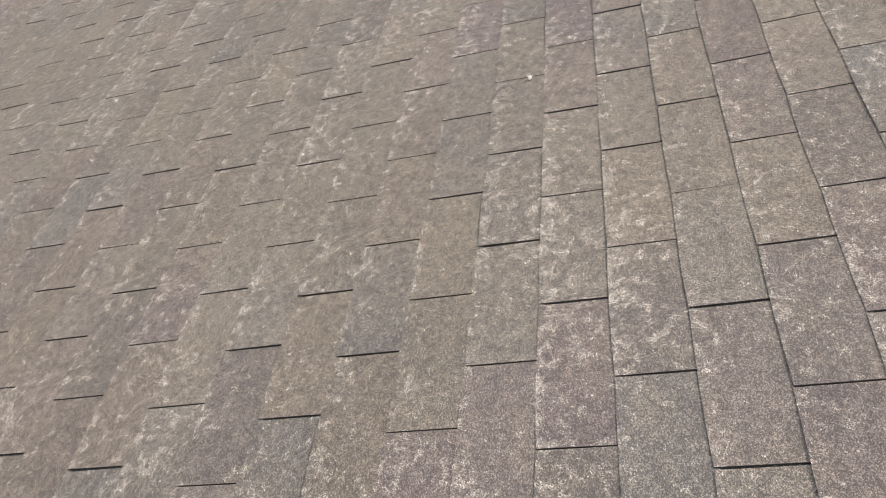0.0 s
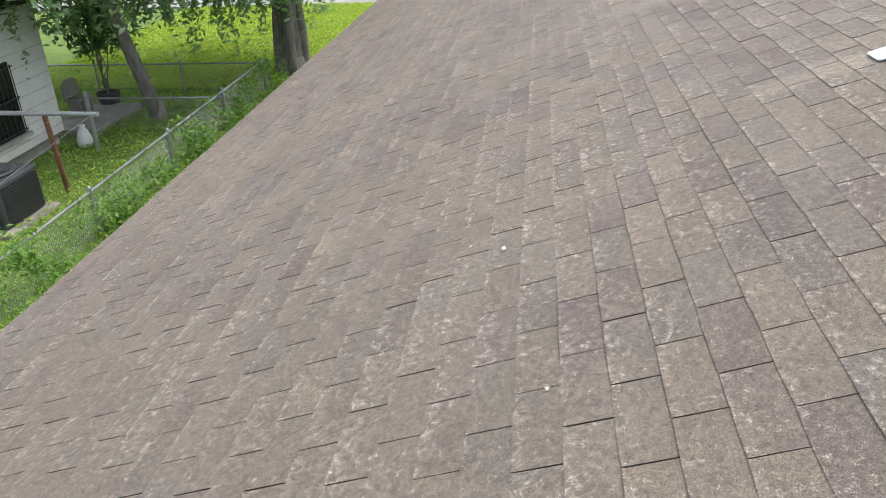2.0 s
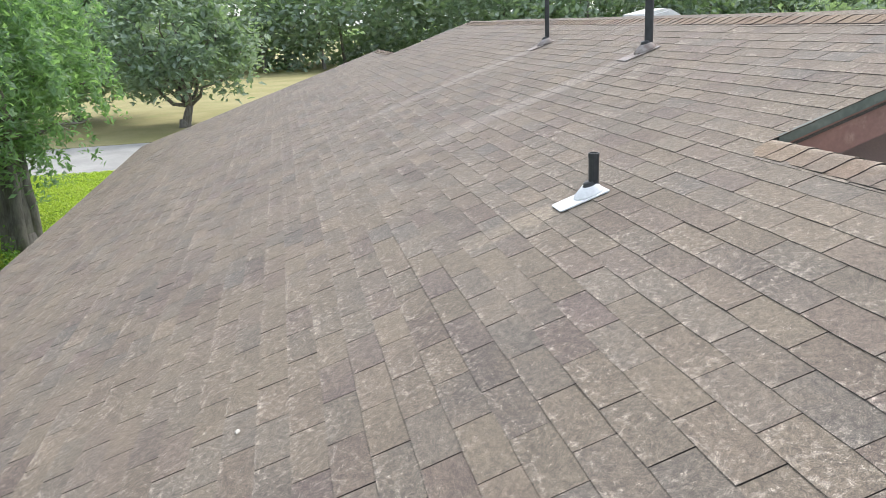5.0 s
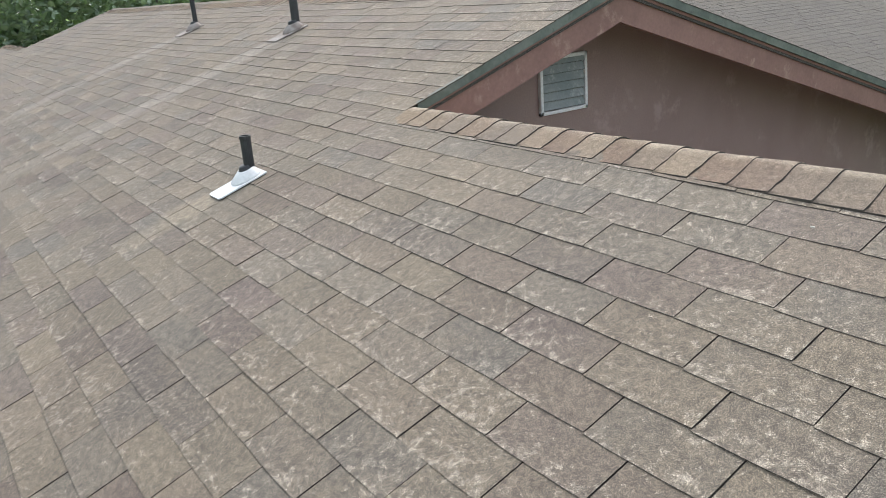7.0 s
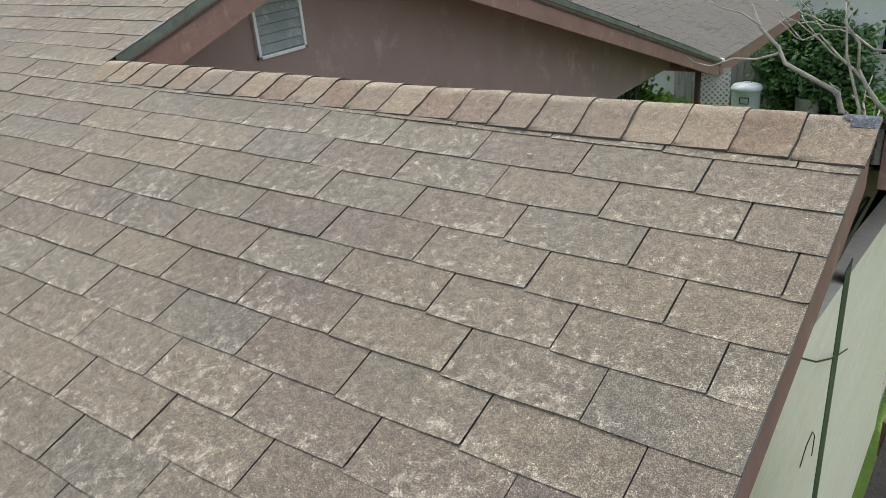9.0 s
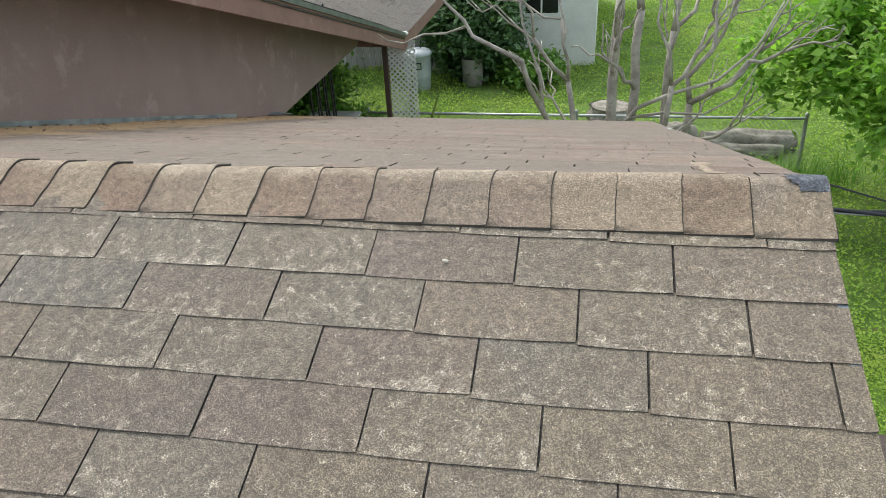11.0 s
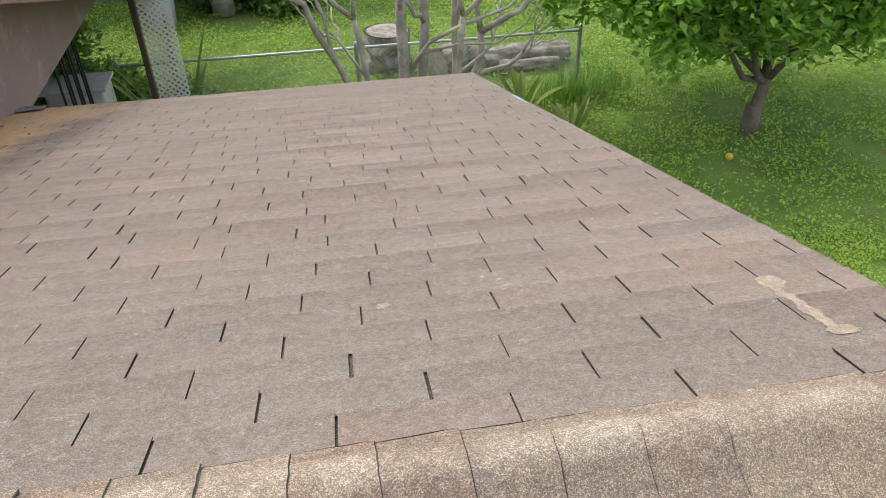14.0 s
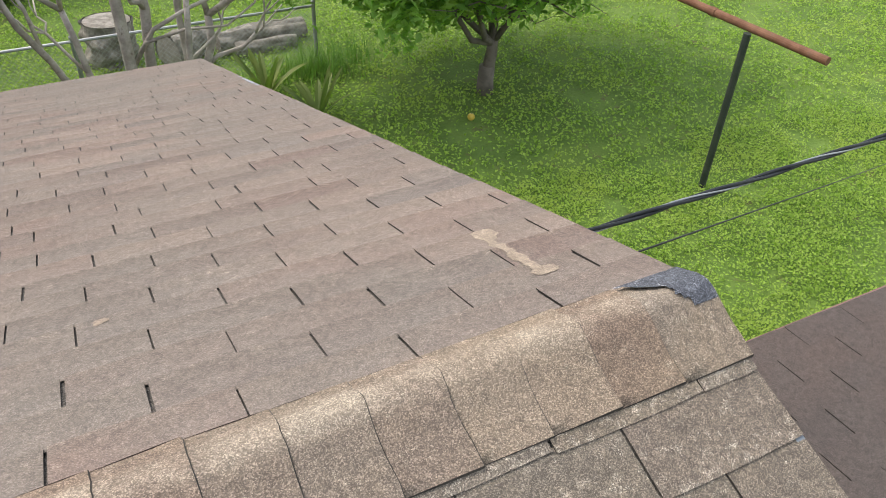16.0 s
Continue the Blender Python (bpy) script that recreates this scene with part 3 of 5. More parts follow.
for pts, r in (([(-0.258, 0.5, -0.86), (-0.258, 0.66, -0.9), (-0.255, 1.0, -0.95), (-0.256, 1.46, -0.98), (-0.258, 2.1, -1.0)], 0.016), ([(-0.26, 0.75, -0.74), (-0.258, 0.99, -0.8), (-0.258, 1.42, -0.9), (-0.26, 2.0, -0.97)], 0.008),
               ([(-0.268, 0.5, -0.95), (-0.262, 0.54, -1.05), (-0.24, 1.1, -1.4), (-0.25, 1.68, -1.71), (-0.26, 2.2, -1.95)], 0.0045),
               ([(-0.268, 0.54, -1.05), (-0.255, 0.62, -1.12), (-0.25, 0.61, -1.18), (-0.25, 0.54, -1.18), (-0.26, 0.40, -1.10), (-0.268, 0.27, -1.04)], 0.003), ([(-0.27, 1.24, -2.1), (-0.262, 1.29, -2.0), (-0.26, 1.40, -1.99), (-0.262, 1.50, -2.08), (-0.27, 1.55, -2.25)], 0.003)):
    part("cable", tube(bmesh.new(), [Vector(p) for p in pts], r, None, 6), M_CABLE, house, "black cable clipped to the gable wall")
part("side_wall", bbox((X_FAR + 0.4, -5.3, GROUND), (-0.4, -5.16, -1.85)), M_WALLP, house)
part("side_wall", bbox((X_WALL - 0.12, 5.16, GROUND), (-0.4, 5.3, -1.9)), M_WALLP, house)
part("side_wall", bbox((X_MAIN_END + 0.4, 5.6, GROUND), (X_WALL - 0.5, 5.74, -0.9)), M_WALLP, house, "dark brown wall under the porch roof")
part("end_wall", bbox((X_FAR + 0.4, -5.16, GROUND), (X_FAR + 0.52, 5.3, -1.8)), M_WALLP, house)
part("floor_slab", bbox((X_FAR + 0.4, -5.3, GROUND - 0.1), (-0.3, 8.2, GROUND + 0.12)), M_CONC, house)
part("main_gable_end", prism(bmesh.new(), [(X_MAIN_END + 0.3, 0.3, -0.1), (X_MAIN_END + 0.3, Y_MAIN, 0.4), (X_MAIN_END + 0.3, 8.0, -1.6), (X_MAIN_END + 0.3, 5.7, -2.0)], (0.1, 0, 0)), M_WALLP, house)


def rake(x_face, y0, y1, zf, drop, height, thick, name, mat, label=""):
    """A board along a sloping roof edge, facing +x."""
    pts = [(x_face, y0, zf(y0) - drop), (x_face, y1, zf(y1) - drop), (x_face, y1, zf(y1) - drop - height), (x_face, y0, zf(y0) - drop - height)]
    return part(name, prism(bmesh.new(), pts, (-thick, 0, 0)), mat, house, label)


# main gable: barge boards, drip edge, soffit
for y0, y1, zf in ((0.02, Y_MAIN, z_front), (Y_MAIN, Y_MAIN_EAVE, z_mainback)):
    rake(X_MAIN - 0.045, y0 + (0.12 if y0 < 1 else 0), y1, zf, 0.05, 0.2, 0.03, "barge_board", M_FASCIA, "faded dusty-red painted barge board")
    rake(X_MAIN - 0.004, y0, y1, zf, -0.003, 0.055, 0.02, "drip_edge", M_DRIP, "weathered green-grey metal drip edge")
    rake(X_MAIN - 0.026, y0, y1, zf, 0.03, 0.04, 0.02, "trim_strip", M_FASCIA)
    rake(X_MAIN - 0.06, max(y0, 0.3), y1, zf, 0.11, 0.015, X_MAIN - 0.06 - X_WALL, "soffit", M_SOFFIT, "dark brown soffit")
# low gable end: barge boards and thin metal edge
for y0, y1, zf, xr in ((Y_EAVE_F, Y_LOW, z_front, X_RF), (Y_LOW + 0.13, Y_EAVE_B, z_back, X_RAKE)):
    rake(xr - 0.008, y0, y1, zf, 0.006, 0.15, 0.02, "barge_board", M_FASCIA, "faded dusty-red painted barge board")
    rake(xr - 0.002, y0, y1, zf, -0.002, 0.01, 0.02, "drip_edge", M_FLASH, "thin grey metal drip edge")
    rake(xr - 0.05, y0, y1, zf, 0.095, 0.012, 0.2, "soffit", M_SOFFIT)
# eave boards
part("eave_board", bbox((X_FAR, Y_EAVE_F + 0.0, z_front(Y_EAVE_F) - 0.17), (X_RAKE - 0.05, Y_EAVE_F + 0.03, z_front(Y_EAVE_F) - 0.012)), M_FASCIA, house)
part("eave_board", bbox((X_WALL, Y_EAVE_B - 0.03, z_back(Y_EAVE_B) - 0.17), (X_RAKE - 0.05, Y_EAVE_B, z_back(Y_EAVE_B) - 0.012)), M_FASCIA, house)
part("eave_board", bbox((X_MAIN_END, Y_MAIN_EAVE - 0.03, z_mainback(Y_MAIN_EAVE) - 0.2), (X_MAIN - 0.05, Y_MAIN_EAVE, z_mainback(Y_MAIN_EAVE) - 0.012)), M_FASCIA, house, "faded dusty-red eave board")
# flashing strip where the back slope meets the gable wall
pts = [(X_WALL, 0.75, z_back(0.75) + 0.0), (X_WALL, 4.75, z_back(4.75) + 0.0), (X_WALL, 4.75, z_back(4.75) + 0.045), (X_WALL, 0.75, z_back(0.75) + 0.045)]
part("flashing", prism(bmesh.new(), pts, (0.006, 0, 0)), M_FLASH, house, "blue-grey metal flashing strip along the wall")
bm = bmesh.new()
prism(bm, [(X_WALL + 0.01, 5.42, z_back(5.42) + 0.02), (X_WALL + 0.22, 5.48, z_back(5.48) + 0.03), (X_WALL + 0.2, 5.63, z_back(5.63) + 0.03), (X_WALL + 0.01, 5.6, z_back(5.6) + 0.05)], (0, 0, 0.004))
part("flashing", bm, M_FLASH, house, "bent grey sheet metal scrap")

# gable vent with slats
bm = bmesh.new()
VY0, VY1, VZ0, VZ1 = 1.335, 1.775, -0.315, 0.08
for lo, hi in (((VY0, VZ0), (VY0 + 0.025, VZ1)), ((VY1 - 0.025, VZ0), (VY1, VZ1)), ((VY0, VZ0), (VY1, VZ0 + 0.025)), ((VY0, VZ1 - 0.025), (VY1, VZ1))):
    box(bm, (X_WALL + 0.001, lo[0], lo[1]), (X_WALL + 0.03, hi[0], hi[1]), 0.003)
vent = part("gable_vent", bm, M_BOOT, house, "pale blue-grey slatted gable vent")
part("backing", bbox((X_WALL + 0.001, VY0 + 0.02, VZ0 + 0.02), (X_WALL + 0.006, VY1 - 0.02, VZ1 - 0.02)), M_DARK, vent)
for k in range(6):
    z = VZ0 + 0.03 + k * 0.061
    part("slat", prism(bmesh.new(), [(X_WALL + 0.026, VY0 + 0.02, z), (X_WALL + 0.030, VY0 + 0.02, z + 0.004), (X_WALL + 0.008, VY0 + 0.02, z + 0.057), (X_WALL + 0.004, VY0 + 0.02, z + 0.053)], (0, VY1 - VY0 - 0.04, 0)), M_VENT, vent)

# porch at the back: iron bars, lattice, post
porch = base("porch_screen", (-3.6, 9.5, GROUND + 0.12), "white garden lattice panel on a brown porch post", "lattice")
part("post", bbox((-3.68, 9.45, GROUND), (-3.61, 9.52, -2.06), 0.006), M_SOFFIT, porch, "brown wooden post")
bm = bmesh.new()
for d in (-1, 1):
    for k in range(-14, 44):
        a, b = Vector((-3.60, 9.5, GROUND + 0.3 + k * 0.085)), Vector((-3.20, 9.58, GROUND + 0.3 + k * 0.085 + 0.42))
        if d < 0:
            a, b = Vector((a.x, a.y + 0.008, b.z)), Vector((b.x, b.y + 0.008, a.z - 0.0))
        lo, hi = GROUND + 0.3, -2.12
        if max(a.z, b.z) < lo or min(a.z, b.z) > hi:
            continue
        w = Vector((0, 0, 0.017))
        a.z, b.z = min(max(a.z, lo), hi), min(max(b.z, lo), hi)
        prism(bm, [a - w, b - w, b + w, a + w], (0, 0.006, 0))
part("lattice", bm, M_WHITE, porch, "white diagonal lattice")
first_bar = base("porch_bar", (-4.1, 7.45, GROUND + 0.12), "slim black wrought-iron porch bar", "railing", "iron porch bars")
part("upright", bar((-4.1, 7.45, GROUND + 0.12), (-4.1, 7.45, -1.3), 0.014, 6), M_IRON, first_bar)
part("foot", bbox((-4.13, 7.42, GROUND + 0.118), (-4.07, 7.48, GROUND + 0.13)), M_IRON, first_bar)
for i in range(1, 7):
    copy_thing(first_bar, pose(-4.1 + 0.02 * (i % 2), 7.45 + 0.15 * i, GROUND + 0.12, (i - 3) * 0.3))
# darker brown than the other walls: the porch shade is in the colour
part("porch_wall", bbox((-4.62, 6.6, GROUND), (-4.5, 7.35, -1.5)), M_SOFFIT, house, "brown porch wall, its shade put into the dark colour")
laundry_sink = base("utility_sink", (-4.5, 9.15, GROUND), "pale utility sink standing by the porch", "sink")
bm = bmesh.new()
box(bm, (-4.85, 8.9, -3.75), (-4.12, 9.4, -3.2), 0.04)
box(bm, (-4.9, 8.86, -3.2), (-4.08, 9.44, -3.16), 0.012)
part("basin", bm, M_ENAMEL, laundry_sink)
for x in (-4.78, -4.2):
    part("leg", bbox((x - 0.03, 9.1, GROUND - 0.02), (x + 0.03, 9.16, -3.76)), M_WHITE, laundry_sink)

# ---- ridge caps ----


CAP_FRONT, CAP_BACK, CAP_STEP = 0.168, 0.092, 0.1465   # reach down each side, and spacing
CAP_BEND = 0.13


def cap_rise(y, swell, half=CAP_BACK * CP):
    """How far a cap stands off the two slopes; the last caps lie over extra layers on the far side."""
    far = 1 - 0.3 * y / half if y > 0 else math.exp(-(y / 0.06) ** 2)
    return 0.007 * math.exp(-(y / 0.05) ** 2) + 0.015 * swell * far


def cap_mesh(rng, length, swell=0.0, r=CAP_BEND):
    """One ridge cap: a strip bent over the ridge, lapping the next; its cut leading edge (x = length) stands proud. Local x along the ridge."""
    prof = []
    for k in range(-7, 8):
        y = k / 7 * (CAP_FRONT if k < 0 else CAP_BACK) * CP
        z = -abs(y) / 3 if abs(y) > r * SP else -r / CP + math.sqrt(r * r - y * y)
        prof.append((y, z + cap_rise(y, swell)))
    n = len(prof)
    v, f = [], []
    bow, tilt = rng.normal(0, 0.0016), rng.normal(0, 0.0022)
    cut = [bow * math.cos(k * 0.7) + tilt * (k / n - 0.5) + rng.normal(0, 0.0008) for k in range(n)]
    for i, (x, h) in enumerate(((-0.02, 0.0075), (length * 0.35, 0.0093), (length * 0.7, 0.0113), (length - 0.0025, 0.0133), (length - 0.0004, 0.0108), (length - 0.002, 0.0075))):
        v += [(x + (cut[k] if i > 2 else 0), y, z + h + (rng.normal(0, 0.0007) if i < 4 else 0)) for k, (y, z) in enumerate(prof)]
    for i in range(5):
        f += [(i * n + k, (i + 1) * n + k, (i + 1) * n + k + 1, i * n + k + 1) for k in range(n - 1)]
    for k in (0, n - 1):
        b = len(v)
        v += [(-0.02, prof[k][0], -abs(prof[k][0]) / 3 - 0.001), (length - 0.002, prof[k][0], -abs(prof[k][0]) / 3 + 0.004)]
        f.append((k, 3 * n + k, b + 1, b) if k else (k, b, b + 1, 3 * n + k))
    return v, f, [0] * (3 * (n - 1)) + [1] * (2 * (n - 1) + 2)


def ridge(name, x0, x1, y, z, seed, label, shift=0.1):
    """Caps from x1 back to x0, each lapping the last."""
    r = hang(new(name, bpy.data.meshes.new(name)), house)
    tagged(r, label)
    me0 = bmesh.new()
    box(me0, (x0, y - 0.05, z - 0.03), (x1, y + 0.05, z - 0.012))
    me0.to_mesh(r.data)
    me0.free()
    r.data.materials.append(M_ASPHALT)
    rng = np.random.default_rng(seed)
    kinds = {}
    ends = [x1] + [x for x in (x1 - shift - CAP_STEP * k for k in range(200)) if x - CAP_STEP > x0 - 0.02]
    for i, x in enumerate(ends):
        key = 100 + i if x > -1.3 else int(rng.integers(0, 7))
        if key not in kinds:
            swell = min(1.0, max(0.0, (x + 1.35) / 1.0))
            v, f, slots = cap_mesh(rng, CAP_STEP, swell)
            me = bpy.data.meshes.new("ridge_cap")
            me.from_pydata(v, [], f)
            me.materials.append(M_CAP)
            me.materials.append(M_EDGE)
            me.polygons.foreach_set("material_index", slots)
            for p in me.polygons:
                p.use_smooth = True
            me.set_sharp_from_angle(angle=radians(28))
            kinds[key] = me
        ob = hang(new("ridge_cap", kinds[key]), r)
        ob.matrix_basis = pose(x - CAP_STEP, y + rng.normal(0, 0.002), z + sag(x, y) * 0.7 + rng.normal(0, 0.0006), 0, 0, rng.normal(0, 0.5))
    return r


low_ridge = ridge("roof_ridge", X_MAIN + 0.03, X_RAKE - 0.022, Y_LOW, Z_LOW - 0.0, 5, "worn tan-brown ridge caps bent over the low ridge", 0.1685)
main_ridge = ridge("roof_ridge", X_MAIN_END, X_MAIN, Y_MAIN, Z_MAIN, 6, "grey-brown ridge caps along the main ridge")
far_ridge = ridge("roof_ridge", X_FAR, X_MAIN_END - 0.1, Y_LOW, Z_LOW, 7, "grey-brown ridge caps on the far low ridge")

# ---- ground ----
rngG = np.random.default_rng(21)
bm = bmesh.new()
xs = [-1500, -400, -160, -90, -60, -45] + [-40 + 2 * i for i in range(36)] + [40, 60, 100, 300, 1500]
ys = [-1500, -300, -100, -50, -30] + [-24 + 2 * i for i in range(33)] + [50, 80, 160, 500, 1500]
grid = [[bm.verts.new((x, y, GROUND + (0.05 * noise.noise((x * 0.3, y * 0.3, 0)) if -40 < x < 32 and abs(y) < 42 else 0))) for x in xs] for y in ys]
for j in range(len(ys) - 1):
    for i in range(len(xs) - 1):
        bm.faces.new((grid[j][i], grid[j][i + 1], grid[j + 1][i + 1], grid[j + 1][i]))
tagged(part("ground", bm, M_LAWN, None, smooth=True), "green lawn of mixed grass and low weeds", "ground", kind="structure")
tagged(part("road", bbox((-40.5, -300, GROUND - 0.1), (-32.5, 300, GROUND + 0.06)), M_STREET), "pale sunlit concrete street", "road", kind="structure")
tagged(part("verge", bbox((-260, -300, GROUND - 0.1), (-40.5, 300, GROUND + 0.08)), M_DRYLAWN), "dry yellowish mown grass across the street", "ground", kind="structure")


# ---- plants: makers ----
def limb(bm, start, end, r0, r1, rng, bend=0.12, n=5, seg=7):
    """A crooked limb from start to end; returns its points."""
    a, b = Vector(start), Vector(end)
    L = (b - a).length
    pts = [a + (b - a) * (i / n) + Vector(rng.normal(0, bend * L / n, 3)) * (0 if i in (0, n) else 1) for i in range(n + 1)]
    tube(bm, pts, r0, r1, seg)
    return pts


def crown_points(rng, centre, radii, clumps, per, spread, droop=0.0, keep=None):
    """Points in many clumps on and in an uneven ellipsoid, with gaps."""
    out = []
    for _ in range(clumps):
        d = rng.normal(0, 1, 3)
        d /= np.linalg.norm(d)
        c = np.array(centre) + d * np.array(radii) * rng.uniform(0.45, 1.0) ** 0.6 * rng.uniform(0.75, 1.12)
        if keep and not keep(c):
            continue
        p = c + rng.normal(0, spread, (per, 3)) * np.array([1, 1, 0.75])
        if droop:
            p[:, 2] -= droop * rng.random(per) ** 2
        out.append(p)
    return np.concatenate(out)


def strand_points(rng, centre, radii, strands, per, keep):
    """Points along hanging sprays of leaves all over an uneven crown."""
    out = []
    for _ in range(strands):
        d = rng.normal(0, 1, 3)
        d /= np.linalg.norm(d)
        c = np.array(centre) + d * np.array(radii) * rng.uniform(0.35, 1.0) ** 0.5 * rng.uniform(0.8, 1.1)
        if not keep(c):
            continue
        L, out_x, out_y = rng.uniform(0.4, 1.7), d[0] * 0.35, d[1] * 0.35
        u = rng.random(per)
        p = c + np.stack([out_x * u, out_y * u, -L * u ** 1.3], 1) + rng.normal(0, 0.075, (per, 3))
        out.append(p)
    return np.concatenate(out)


def leafy_tree(name, loc, trunk_top, r_trunk, crown_c, crown_r, clumps, per, spread, size, leaf, bark, label, category, seed, droop=0.0, limbs=7, group="", keep=None, strands=0, flutes=0):
    rng = np.random.default_rng(seed)
    t = base(name, loc, label, category, group)
    bm = bmesh.new()
    top = limb(bm, loc, trunk_top, r_trunk, r_trunk * 0.7, rng, 0.05, 5, 12)[-1]
    flare = [Vector(loc) + Vector((0, 0, -0.1)), Vector(loc) + Vector((0, 0, 0.15)), Vector(loc) + Vector((0, 0, 0.45))]
    tube(bm, flare, r_trunk * 1.35, r_trunk * 0.98, 12)
    part("trunk", bm, bark, t, smooth=True)
    for i in range(limbs):
        a = 2 * math.pi * (i + rng.random() * 0.6) / limbs
        e = Vector(crown_c) + Vector((math.cos(a) * crown_r[0] * 0.75, math.sin(a) * crown_r[1] * 0.75, rng.uniform(-0.35, 0.5) * crown_r[2]))
        bm = bmesh.new()
        pts = limb(bm, top - Vector((0, 0, 0.05)), e, r_trunk * 0.45, r_trunk * 0.08, rng, 0.25, 6, 7)
        for k in (2, 3, 4):
            limb(bm, pts[k], pts[k] + Vector(rng.normal(0, 0.3, 3)) * crown_r[0] * 0.9 * Vector((1, 1, 0.35)) + Vector((0, 0, 0.15 * crown_r[2])), r_trunk * 0.16, r_trunk * 0.03, rng, 0.3, 4, 5)
        part("limb", bm, bark, t, smooth=True)
    for i in range(flutes):
        a = 2 * math.pi * i / flutes + 0.3
        o = Vector((math.cos(a), math.sin(a), 0)) * r_trunk * 0.72
        bm = bmesh.new()
        limb(bm, Vector(loc) + o * 1.35 - Vector((0, 0, 0.1)), top + o * 0.9, r_trunk * 0.42, r_trunk * 0.3, rng, 0.03, 6, 9)
        part("trunk_rib", bm, bark, t, smooth=True)
    if strands:
        v, f = leaves(strand_points(rng, crown_c, crown_r, strands, per, keep), size, rng, 1.1, 2.3)
    else:
        v, f = leaves(crown_points(rng, crown_c, crown_r, clumps, per, spread, droop, keep), size, rng)
    cloud("crown", v, f, leaf, t)
    return t


def bush(name, loc, radii, clumps, per, size, leaf, label, category, seed, spread=0.16, height=0.9):
    rng = np.random.default_rng(seed)
    t = base(name, loc, label, category)
    bm = bmesh.new()
    for i in range(7):
        limb(bm, loc, Vector(loc) + Vector((rng.normal(0, radii[0] * 0.5), rng.normal(0, radii[1] * 0.5), radii[2] * rng.uniform(0.9, 1.5))), 0.018, 0.005, rng, 0.2, 4, 5)
    part("stems", bm, M_BARK, t)
    c = (loc[0], loc[1], loc[2] + radii[2] * height)
    p = crown_points(rng, c, radii, clumps, per, spread)
    p = p[p[:, 2] > GROUND + 0.02]
    v, f = leaves(p, size, rng)
    cloud("foliage", v, f, leaf, t)
    return t


def strap_plant(loc, n, length, seed, label, width=0.05):
    """A rosette of arching strap leaves, each a folded blade."""
    rng = np.random.default_rng(seed)
    t = base("strap_leaf_plant", loc, label, "plant")
    for i in range(n):
        a, rise, L = 2 * math.pi * (i + rng.random()) / n, rng.uniform(0.75, 1.35), length * rng.uniform(0.75, 1.15)
        d, s = Vector((math.cos(a), math.sin(a), 0)), Vector((-math.sin(a), math.cos(a), 0))
        vs, fs = [], []
        for k in range(6):
            u = k / 5
            p = Vector(loc) + d * (L * u * math.cos(rise) + 0.02) + Vector((0, 0, L * (u * math.sin(rise) - 0.45 * u * u * math.cos(rise))))
            w = width * (0.55 + 0.9 * u) * (1 - u ** 3) + 0.002
            vs += [p - s * w + Vector((0, 0, w * 0.4)), p, p + s * w + Vector((0, 0, w * 0.4))]
        for k in range(5):
            fs += [(3 * k, 3 * k + 1, 3 * k + 4, 3 * k + 3), (3 * k + 1, 3 * k + 2, 3 * k + 5, 3 * k + 4)]
        cloud("leaf", vs, fs, M_STRAP, t)
    return t


# ---- lawn cover ----
def lawn(name, x0, x1, y0, y1, n, size, seed, label, skip=None, mat=None):
    rng = np.random.default_rng(seed)
    p = np.stack([rng.uniform(x0, x1, n), rng.uniform(y0, y1, n), np.zeros(n)], 1)
    den = np.array([noise.noise((a * 0.9, b * 0.9, 4.0)) + 0.6 * noise.noise((a * 3.1, b * 3.1, 8.0)) for a, b, _ in p])
    p = p[den + rng.normal(0, 0.35, n) > -0.25]
    if skip:
        p = p[[not skip(a, b) for a, b, _ in p]]
    p[:, 2] = GROUND + 0.03 + rng.uniform(0, 0.08, len(p)) ** 1.0 + np.array([0.05 * noise.noise((a * 0.3, b * 0.3, 0)) for a, b, _ in p])
    v, f = leaves(p, size, rng, 1.05, 1.5)
    tagged(cloud(name, v, f, mat or M_BLADE), label, "grass", kind="stuff")


lawn("grass", -9, 16, 6.2, 24, 250000, 0.036, 31, "short green lawn with broad-leaved weeds")
lawn("grass", 0.8, 16, 0.2, 6.2, 210000, 0.026, 32, "short green lawn with broad-leaved weeds")
lawn("grass", -19.3, -4, -16, -6.0, 60000, 0.04, 33, "green lawn along the side fence", lambda a, b: b < -12.6 and a > -15.2)
lawn("grass", -32.4, -19.3, -17, -6.0, 110000, 0.05, 34, "yellow-green lawn beyond the trees, sunlight put into its bright blade colour", None, M_BLADE_SUNLIT)

